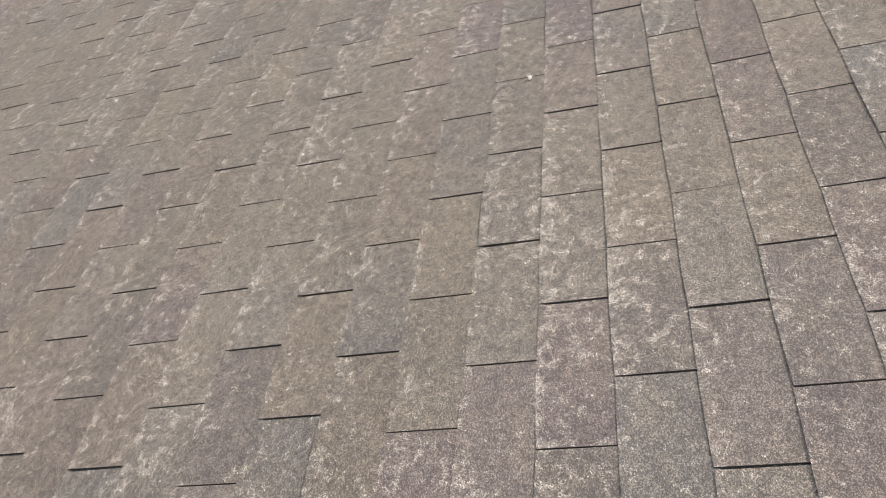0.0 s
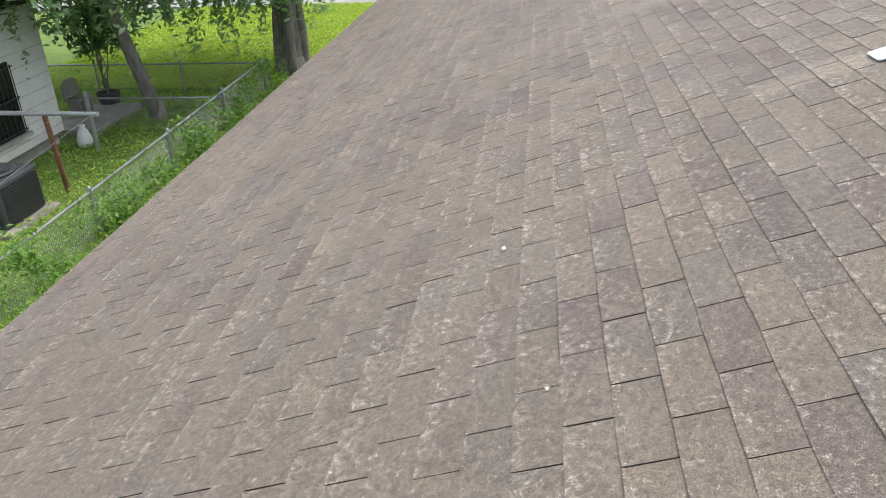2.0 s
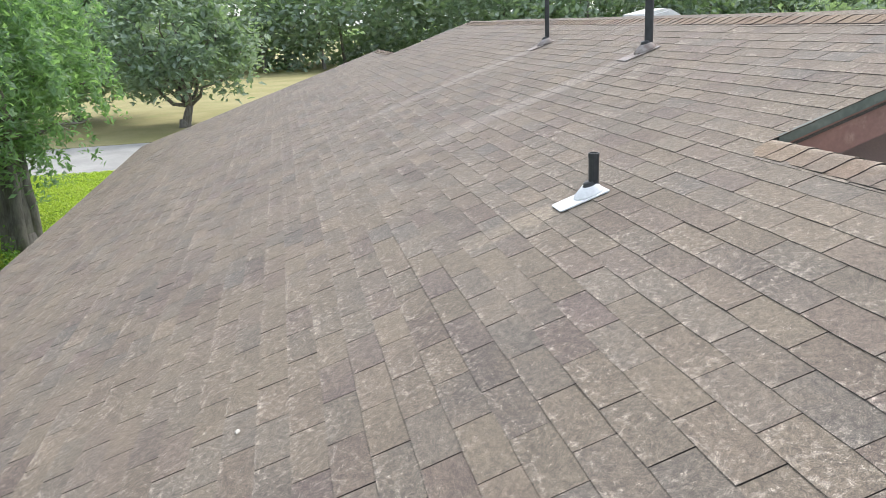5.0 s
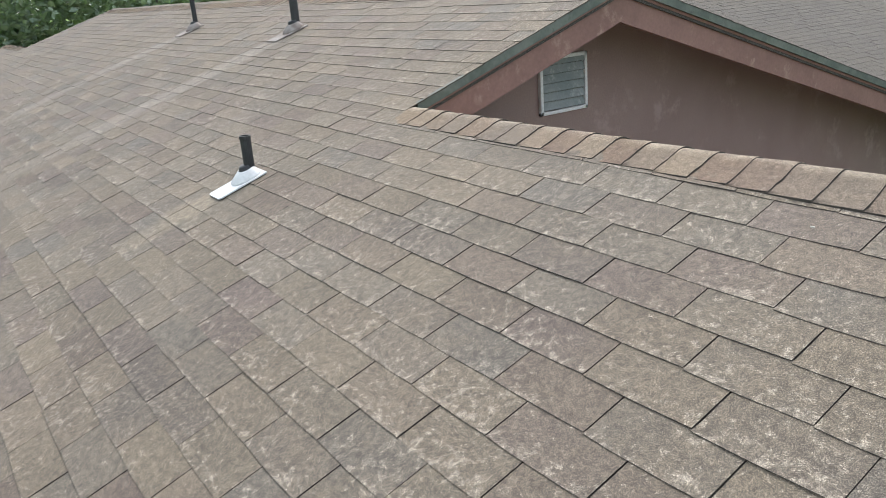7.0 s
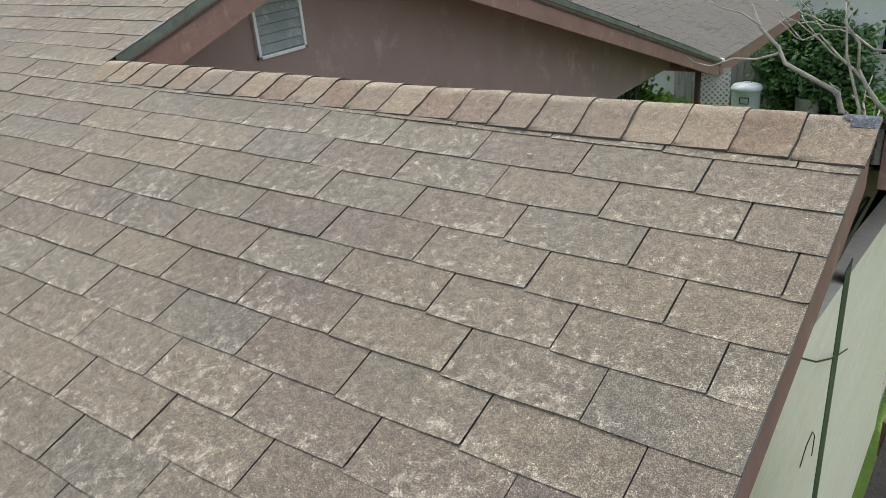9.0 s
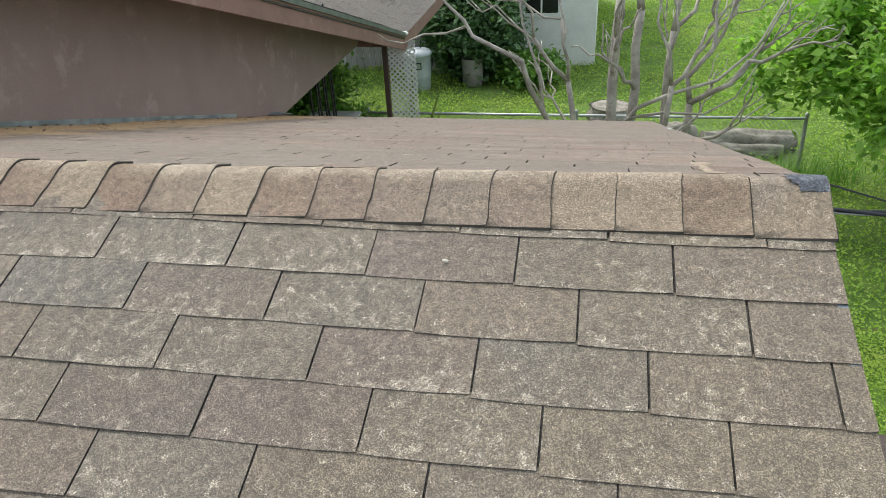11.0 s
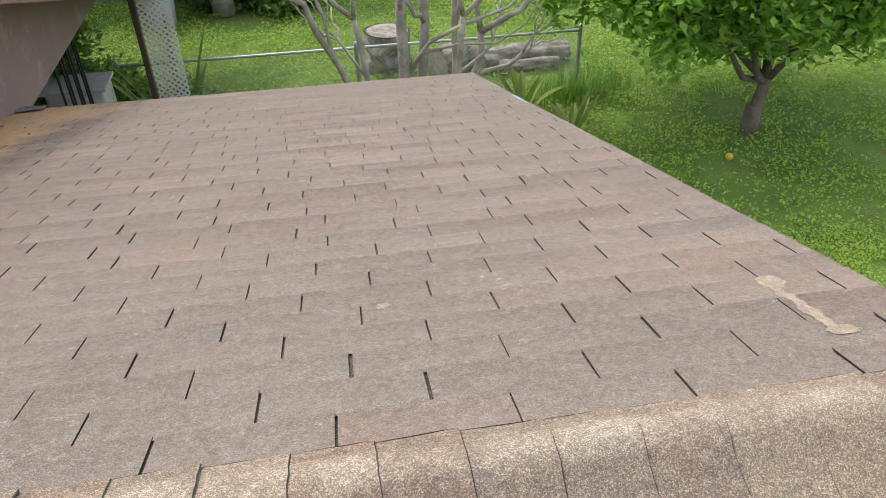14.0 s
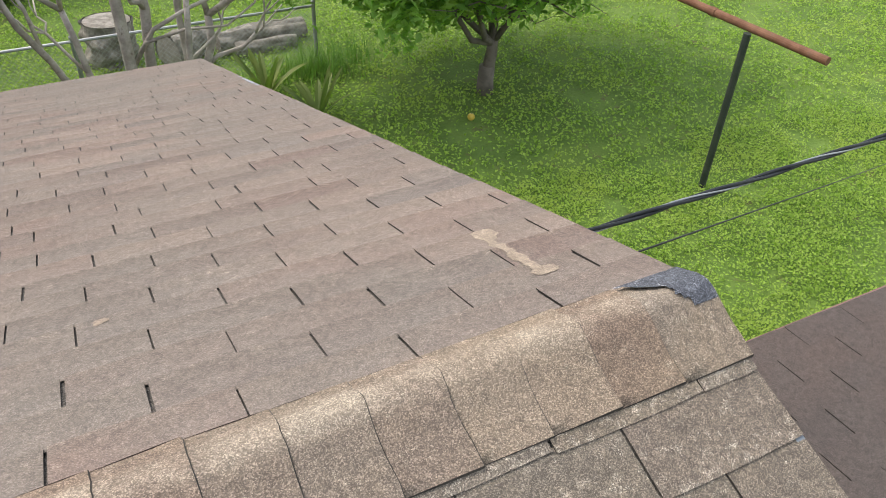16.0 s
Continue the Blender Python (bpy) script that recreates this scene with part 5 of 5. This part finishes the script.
# stump and logs behind the fence


def log(name, a, b, r, seed, label, category):
    """A barked, knotty length of trunk with sawn ends."""
    rng = np.random.default_rng(seed)
    t = base(name, (Vector(a).x, Vector(a).y, GROUND), label, category)
    A, B = Vector(a), Vector(b)
    d = (B - A).normalized()
    s1 = d.orthogonal().normalized()
    s2 = d.cross(s1)
    bm, rings = bmesh.new(), []
    n, seg = 26, 40
    for i in range(n + 1):
        c = A.lerp(B, i / n)
        ring = []
        for k in range(seg):
            an = 2 * math.pi * k / seg
            q = r * (1 - 0.12 * i / n) * (1 + 0.32 * noise.noise((math.cos(an) * 1.3 + seed, math.sin(an) * 1.3, i * 0.14)) + 0.16 * noise.noise((math.cos(an) * 6, math.sin(an) * 6, i * 0.12 + seed)))
            ring.append(bm.verts.new(c + (s1 * math.cos(an) + s2 * math.sin(an)) * q))
        rings.append(ring)
    for i in range(n):
        for k in range(seg):
            bm.faces.new((rings[i][k], rings[i][(k + 1) % seg], rings[i + 1][(k + 1) % seg], rings[i + 1][k]))
    part("bark", bm, M_LOG, t, "weathered grey bark", True)
    for ring, sgn, nm in ((rings[0], -1, "sawn_end"), (rings[-1], 1, "sawn_end")):
        bm = bmesh.new()
        c = bm.verts.new(sum((v for v in [q for q in ([A] if sgn < 0 else [B])]), Vector()) + d * sgn * 0.012)
        rr = r * (1.0 if sgn < 0 else 0.88) * 0.97
        cir = [bm.verts.new((A if sgn < 0 else B) + (s1 * math.cos(2 * math.pi * k / seg) + s2 * math.sin(2 * math.pi * k / seg)) * rr) for k in range(seg)]
        for k in range(seg):
            bm.faces.new((c, cir[k], cir[(k + 1) % seg]))
        part(nm, bm, M_SAWN if name == "log" else M_LOG, t, "weathered sawn wood")
    return t


log("tree_stump", (-0.27, 12.1, GROUND - 0.05), (-0.25, 12.12, -3.93), 0.42, 1, "large pale weathered tree stump", "stump")
log("log", (0.5, 11.4, GROUND + 0.28), (1.1, 11.75, GROUND + 0.26), 0.28, 2, "thick short log section lying on the grass", "log")
log("log", (1.3, 11.65, GROUND + 0.2), (2.85, 11.85, GROUND + 0.17), 0.2, 3, "long grey weathered log lying on the grass", "log")
log("log", (1.55, 11.45, GROUND + 0.12), (2.6, 11.5, GROUND + 0.11), 0.12, 4, "thin grey branch section lying by the fence", "log")

leafy_tree("citrus_tree", (4.72, 8.72, GROUND), (4.80, 8.72, -3.75), 0.115, (4.8, 9.4, -2.1), (3.2, 2.2, 1.4), 320, 120, 0.19, 0.088, M_LEAF_BRIGHT, M_CITRUSBARK,
           "broad low citrus tree with glossy bright green leaves", "tree", 81, droop=0.3, limbs=8, keep=lambda c: c[2] > -3.1 + 0.14 * abs(c[0] - 4.7) - 0.6 * (c[0] > 5.7) and c[1] > 7.6)
fruit = base("fallen_fruit", (4.07, 7.97, GROUND), "yellow grapefruit lying in the grass", "fruit")
bm = bmesh.new()
bmesh.ops.create_uvsphere(bm, u_segments=14, v_segments=9, radius=0.055, matrix=Matrix.Translation((4.07, 7.97, GROUND + 0.09)))
part("peel", bm, M_FRUIT, fruit, smooth=True)
part("stalk", bar((4.07, 7.97, GROUND + 0.14), (4.07, 7.97, GROUND + 0.152), 0.006, 6), M_BARK, fruit)
strap_plant((1.6, 9.9, GROUND), 13, 1.0, 83, "clump of broad arching strap leaves below the eave", 0.055)
strap_plant((2.08, 8.95, GROUND), 14, 0.9, 84, "clump of broad arching strap leaves below the eave", 0.055)
strap_plant((-3.42, 9.7, GROUND), 16, 2.0, 85, "spiky yellow-green plant beside the lattice", 0.05)

line_post = base("clothes_line_post", (5.99, 5.19, GROUND), "dark steel clothes-line post with a rusty pipe cross bar", "post")
part("upright", bar((5.99, 5.19, GROUND - 0.1), (6.02, 5.165, -2.46), 0.045, 12), M_POLE, line_post, "dark green steel upright")
part("cross_bar", bar((5.87, 7.15, -2.42), (6.225, 4.2, -2.43), 0.048, 14), M_RUST, line_post, "rusty pipe cross bar")
part("bar_socket", bar((6.03, 5.80, -2.425), (6.04, 5.72, -2.425), 0.056, 12), M_RUST, line_post, "rusty pipe socket")

# service drop: twisted cables from the barge board out over the yard
drop = base("service_cable", (0.03, 0.6, -0.32), "twisted black service cable slung from the roof edge", "cable")
a, b = Vector((0.03, 0.60, -0.355)), Vector((9.0, 1.2, -0.26))
line = []
for i in range(161):
    u = i / 160
    p = a.lerp(b, u)
    line.append(p + Vector((0, 0, -0.165 * 4 * u * (1 - u))))
for s in range(3):
    pts = []
    for i, p in enumerate(line):
        ang = i * 0.55 + (0, math.pi, 1.57)[s]
        pts.append(p + Vector((0, math.cos(ang), math.sin(ang))) * (0.0066, 0.0066, 0.0085)[s])
    part("strand", tube(bmesh.new(), pts, (0.0064, 0.0064, 0.0032)[s], None, 8), (M_CABLE, M_CABLE, M_GALV)[s], drop, ("", "", "bare metal neutral strand")[s])
part("clamp", bbox((0.015, 0.575, -0.38), (0.075, 0.625, -0.335), 0.006), M_GALV, drop, "grey metal clamp")
wire = base("thin_wire", (0.03, 0.196, -0.08), "thin dark wire running from the roof edge over the yard", "wire")
pts = [Vector((0.03, 0.196, -0.08)).lerp(Vector((9.0, 4.12, -4.02)), i / 20) - Vector((0, 0, 0.02 * 4 * (i / 20) * (1 - i / 20))) for i in range(21)]
part("strand", tube(bmesh.new(), pts, 0.003, None, 5), M_CABLE, wire)

# lower roof beside the gable end
annex = base("carport", (2.0, -2.5, GROUND), "carport with dark brown shingle roof beside the gable end", "carport")
LOW_TOP = -1.28
zl = lambda y: LOW_TOP - (y - 0.62) * 0.10
LC, LS = math.cos(math.atan(0.1)), math.sin(math.atan(0.1))
bm = bmesh.new()
prism(bm, [(0.1, 0.62, zl(0.62)), (0.1, -6.2, zl(-6.2)), (0.1, -6.2, zl(-6.2) - 0.12), (0.1, 0.62, zl(0.62) - 0.12)], (3.9, 0, 0))
low_deck = part("roof_deck", bm, M_ASPHALT, annex)
for x in (0.4, 3.8):
    for y in (0.4, -3.0, -6.0):
        part("post", bbox((x - 0.05, y - 0.05, GROUND - 0.1), (x + 0.05, y + 0.05, zl(y) - 0.11)), M_SOFFIT, annex)
part("fascia", bbox((0.08, 0.62, LOW_TOP - 0.16), (4.02, 0.645, LOW_TOP - 0.005)), M_FASCIA, annex)

# ---- plumbing vents on the roof ----


def vent_pipe(x, y, height, r, label, lead, size=1.0):
    """A black stack through a pale flashing: collar leaning with the roof, apron down the slope."""
    z = y / 3 + sag(x, y) + 0.012
    t = base("plumbing_vent", (x, y, z), label, "vent pipe", "roof plumbing vents")
    m = Matrix.Translation((x, y, z)) @ Matrix(((1, 0, 0), (0, CP, -SP), (0, SP, CP))).to_4x4() @ Matrix.Scale(size, 4)
    bm = bmesh.new()
    out = [(-0.07, -0.24), (0.07, -0.24), (0.084, -0.226), (0.084, 0.07), (-0.084, 0.07), (-0.084, -0.226)]
    prism(bm, [(a, b, 0.0) for a, b in out], (0, 0, 0.007))
    bm.transform(m)
    part("apron", bm, lead, t, "pale flat apron lying down the slope")
    bm = bmesh.new()
    lathe(bm, [(0.074, 0.0), (0.07, 0.012), (0.052, 0.045), (0.046, 0.05)], (0, -0.012, 0.006), 20)
    for q in bm.verts:
        if q.co.y < -0.03 and q.co.z < 0.03:
            q.co.y -= 0.035
    bm.transform(m)
    part("collar", bm, lead, t, "pale shoe-shaped collar", smooth=True)
    bm = bmesh.new()
    lathe(bm, [(0.044, 0.046), (0.042, 0.051), (r / size + 0.005, 0.056), (r / size + 0.003, 0.066), (r / size + 0.0005, 0.07)], (0, -0.008, 0.006), 18)
    bm.transform(m)
    part("gasket", bm, M_PIPE, t, "flared black rubber gasket", smooth=True)
    bm = bmesh.new()
    lathe(bm, [(r, 0.02), (r, height - 0.025), (r + 0.002, height - 0.02), (r + 0.002, height), (r - 0.005, height), (r - 0.005, height - 0.06)], (x, y, z), 20)
    part("pipe", bm, M_PIPE, t, "black plastic pipe")
    return t


vent_pipe(-3.584, -0.845, 0.215, 0.0275, "black vent pipe in a white flashing boot", M_BOOT, 0.92)
vent_pipe(-6.54, 0.86, 0.62, 0.038, "tall black vent pipe with a rusty grey flashing near the ridge", M_OLDFLASH, 1.15)
vent_pipe(-9.43, 0.88, 0.62, 0.028, "tall black vent pipe with a rusty grey flashing near the ridge", M_OLDFLASH, 1.1)
hood = base("roof_vent", (-10.15, 2.5, z_mainback(2.5)), "white metal roof vent hood behind the ridge", "roof vent")
bm = bmesh.new()
prism(bm, [(-10.5, 2.3, 0.2), (-10.5, 2.3, 0.58), (-10.5, 2.7, 0.66), (-10.5, 3.0, 0.5), (-10.5, 3.0, 0.1)], (0.7, 0, 0))
bmesh.ops.bevel(bm, geom=list(bm.edges), offset=0.04, segments=2, affect="EDGES")
part("hood", bm, M_WHITE, hood)

# ---- small marks on the roof ----


def on_front(x, v, lift=0.0105):
    p = FRONT @ Vector((x, v, lift))
    return p + Vector((0, 0, sag(p.x, p.y)))


def blob(name, m, rx, ry, thick, seed, mat, label, category, n=22, wob=0.35):
    """A thin irregular patch lying on a slope."""
    rng = np.random.default_rng(seed)
    ph = rng.uniform(0, 6.28, 4)
    out = []
    for k in range(n):
        a = 2 * math.pi * k / n
        q = 1 + wob * (0.5 * math.sin(2 * a + ph[0]) + 0.35 * math.sin(3 * a + ph[1]) + 0.3 * math.sin(5 * a + ph[2]))
        out.append((rx * q * math.cos(a), ry * q * math.sin(a), 0))
    bm = prism(bmesh.new(), out, (0, 0, thick))
    bm.transform(m)
    return tagged(part(name, bm, mat), label, category)


for x, v, s, seed in ((-2.655, -2.862, 0.013, 1), (-1.625, -2.683, 0.008, 2), (-0.825, -0.307, 0.006, 3)):
    bm = bmesh.new()
    bmesh.ops.create_icosphere(bm, subdivisions=2, radius=1)
    for q in bm.verts:
        q.co = Vector((q.co.x * s * 1.3, q.co.y * s * 0.8, q.co.z * s * 0.5)) * (1 + 0.3 * noise.noise(q.co * 1.7 + Vector((seed, 0, 0))))
    bm.transform(Matrix.Translation(on_front(x, v, 0.013)))
    tagged(part("stone_chip", bm, M_CHIP), "small pale stone chip lying on the shingles", "stone chip", "stone chips on the roof")


def smear(u0, u1, v0, v1, inside, seed, label):
    """A thin skin of sealant lying on the back slope's tabs; u is -x, v the distance down the slope."""
    vs, fs, at = [], [], {}
    nu, nv = round((u1 - u0) / 0.004), round((v1 - v0) / 0.004)
    for i in range(nu + 1):
        for j in range(nv + 1):
            u, v = u0 + 0.004 * i, v0 + 0.004 * j
            if inside(u + 0.012 * noise.noise((u * 30, v * 30, seed)), v + 0.012 * noise.noise((u * 30, v * 30, seed + 5.0))):
                f = ((V_BACK - v) / EXPO_BACK) % 1.0
                p = BACK @ Vector((u, -v, 0.0080 - 0.0026 * f + 0.0012))
                at[i, j] = len(vs)
                vs.append((p.x, p.y, p.z + sag(p.x, p.y)))
    for i, j in list(at):
        if all(k in at for k in ((i + 1, j), (i, j + 1), (i + 1, j + 1))):
            fs.append((at[i, j], at[i, j + 1], at[i + 1, j + 1], at[i + 1, j]))
    tagged(cloud("sealant_patch", vs, fs, M_TAPE, None, "", True), label, "sealant")


smear(0.08, 0.32, 0.18, 0.64, lambda u, v: ((u - 0.195) / 0.036) ** 2 + ((v - 0.545) / 0.048) ** 2 < 1 or ((u - 0.195) / 0.038) ** 2 + ((v - 0.262) / 0.024) ** 2 < 1 or (abs(u - 0.205) < 0.016 and 0.25 < v < 0.54), 2.0, "pale dried sealant smeared over two courses of shingles")
smear(1.07, 1.19, 0.64, 0.74, lambda u, v: ((u - 1.13) / 0.022) ** 2 + ((v - 0.69) / 0.016) ** 2 < 1, 3.0, "small pale spot of dried sealant")

# bared dark patch on the last caps
vs, fs, at = [], [], {}
for i in range(58):
    for j in range(90):
        x, y = -0.165 + 0.003 * i, -0.08 + 0.0025 * j
        left = -0.06 - 0.85 * max(0, y + 0.035) + 0.035 * noise.noise((y * 26, 3.0, x * 9)) + 0.012 * noise.noise((x * 90, y * 90, 7.0))
        if left < x < 0.0065 and -0.045 < y < CAP_BACK * CP - 0.004 + 0.003 * noise.noise((x * 60, 1.0, 0)):
            z = -abs(y) / 3 if abs(y) > CAP_BEND * SP else -CAP_BEND / CP + math.sqrt(CAP_BEND ** 2 - y * y)
            lie = 0.0158
            at[i, j] = len(vs)
            vs.append((x, Y_LOW + y, Z_LOW + z + (cap_rise(y, 1.0) if y < CAP_BACK * CP else 0.003) + lie + sag(x, Y_LOW) * 0.7))
for i, j in list(at):
    if all(k in at for k in ((i + 1, j), (i, j + 1), (i + 1, j + 1))):
        fs.append((at[i, j], at[i + 1, j], at[i + 1, j + 1], at[i, j + 1]))
tagged(cloud("worn_patch", vs, fs, M_PATCH, None, "", True), "dark blue-grey patch of fresh granules on the ridge end", "patch")
rng = np.random.default_rng(93)
pts = []
for i in range(70):
    v, x = rng.uniform(0.7, 5.0), X_WALL + 0.02 + abs(rng.normal(0, 0.22))
    p = BACK @ Vector((-x, -v, 0.0125))
    pts.append((p.x, p.y, p.z + sag(p.x, p.y)))
v, f = leaves(np.array(pts), 0.015, rng, 0.15, 2.4)
tagged(cloud("leaf_litter", v, f, M_LITTER), "dry brown leaf litter lying along the gable wall", "leaf litter", kind="stuff")
# ---- shingles, laid last ----
front_tabs = Tabs(front_slope, FRONT, M_SHINGLE, 11, lambda x, y: x > -3.55 and -3.3 < y < -0.1)
for r in range(-14, 43):
    v = -(r + 1.4963) * EXPO
    if v < Y_EAVE_F / CP - EXPO:
        continue
    v = max(v, Y_EAVE_F / CP - 0.012)
    lo, hi = (X_FAR, X_RF) if v + EXPO < -0.03 else (X_MAIN_END, X_MAIN)
    if v > Y_MAIN / CP - 0.05:
        continue
    off = (5 / 12 * (r - 1)) * TAB
    c = math.floor((-lo + off) / TAB) + 1
    xs = [lo] + [x for x in (-(k * TAB) + off for k in range(c, -60, -1)) if lo + 0.02 < x < hi - 0.02] + [hi]
    for a, b in zip(xs, xs[1:]):
        dip = 0.012 * min(1, max(0, ((a + b) / 2 + 0.9) / 0.6)) if v > -1.4 else 0    # the courses run a little low towards the rake
        front_tabs.lay((a + b) / 2, v - dip, b - a, EXPO)
front_tabs.finish()

back_tabs = Tabs(back_slope, BACK, M_SHINGLE_BACK, 12, lambda x, y: x > -2.9 and y < 4.0, 0.006)
for j in range(0, 46):
    v = V_BACK + EXPO_BACK * j
    if v > Y_EAVE_B / CP + EXPO_BACK:
        continue
    v = min(v, Y_EAVE_B / CP + 0.012)
    off = -0.5985 - 0.1477 * j + (float(back_tabs.rng.normal(0, 0.03)) if j > 9 else 0)
    k0 = math.ceil((X_WALL - off) / TAB_BACK)
    xs = [X_WALL] + [x for x in (off + k * TAB_BACK for k in range(k0, k0 + 16)) if X_WALL + 0.02 < x < X_RAKE - 0.02] + [X_RAKE]
    for a, b in zip(xs, xs[1:]):
        back_tabs.lay(-(a + b) / 2, -v, b - a, EXPO_BACK)
back_tabs.finish()

RC, RS = math.cos(math.atan(PITCH_REAR)), math.sin(math.atan(PITCH_REAR))
MAINB = Matrix(((-1, 0, 0, 0), (0, -RC, RS, Y_MAIN), (0, RS, RC, Z_MAIN), (0, 0, 0, 1)))
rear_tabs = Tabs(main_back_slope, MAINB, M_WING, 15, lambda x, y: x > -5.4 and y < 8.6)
for j in range(0, 51):
    v = min(EXPO * (j + 1), (Y_MAIN_EAVE - Y_MAIN) / RC + 0.012)
    off = (5 / 12 * j * TAB) % TAB
    xs = [X_MAIN_END] + [X_MAIN_END + off + k * TAB for k in range(0, 40) if 0.02 < off + k * TAB < X_MAIN - X_MAIN_END - 0.02] + [X_MAIN]
    for a, b in zip(xs, xs[1:]):
        rear_tabs.lay(-(a + b) / 2, -v, b - a, EXPO)
rear_tabs.finish()

WING = Matrix(((0, -CP, SP, X_WING), (1, 0, 0, 0), (0, SP, CP, Z_WING), (0, 0, 0, 1)))
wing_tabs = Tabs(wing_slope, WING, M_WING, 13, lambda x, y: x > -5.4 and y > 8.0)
for j in range(0, 46):
    v = -0.012 + EXPO * j
    lo, hi = max(2.3, wing_valley(X_WING - v * CP)), Y_WING_END
    off = (5 / 12 * j * TAB) % TAB
    xs = [lo] + [y for y in (off + k * TAB for k in range(0, 40)) if lo + 0.02 < y < hi - 0.02] + [hi]
    for a, b in zip(xs, xs[1:]):
        wing_tabs.lay((a + b) / 2, v, b - a, EXPO)
wing_tabs.finish()

LOWF = Matrix(((-1, 0, 0, 0), (0, -LC, LS, 0.62), (0, LS, LC, LOW_TOP), (0, 0, 0, 1)))
low_tabs = Tabs(low_deck, LOWF, M_LOWROOF, 14, lambda x, y: True)
for j in range(0, 47):
    v = -0.012 + EXPO * j
    off = (5 / 12 * j * TAB) % TAB
    xs = [0.1] + [x for x in (0.1 + off + k * TAB for k in range(0, 14)) if 0.12 < x < 3.98] + [4.0]
    for a, b in zip(xs, xs[1:]):
        low_tabs.lay(-(a + b) / 2, v, b - a, EXPO)
low_tabs.finish()
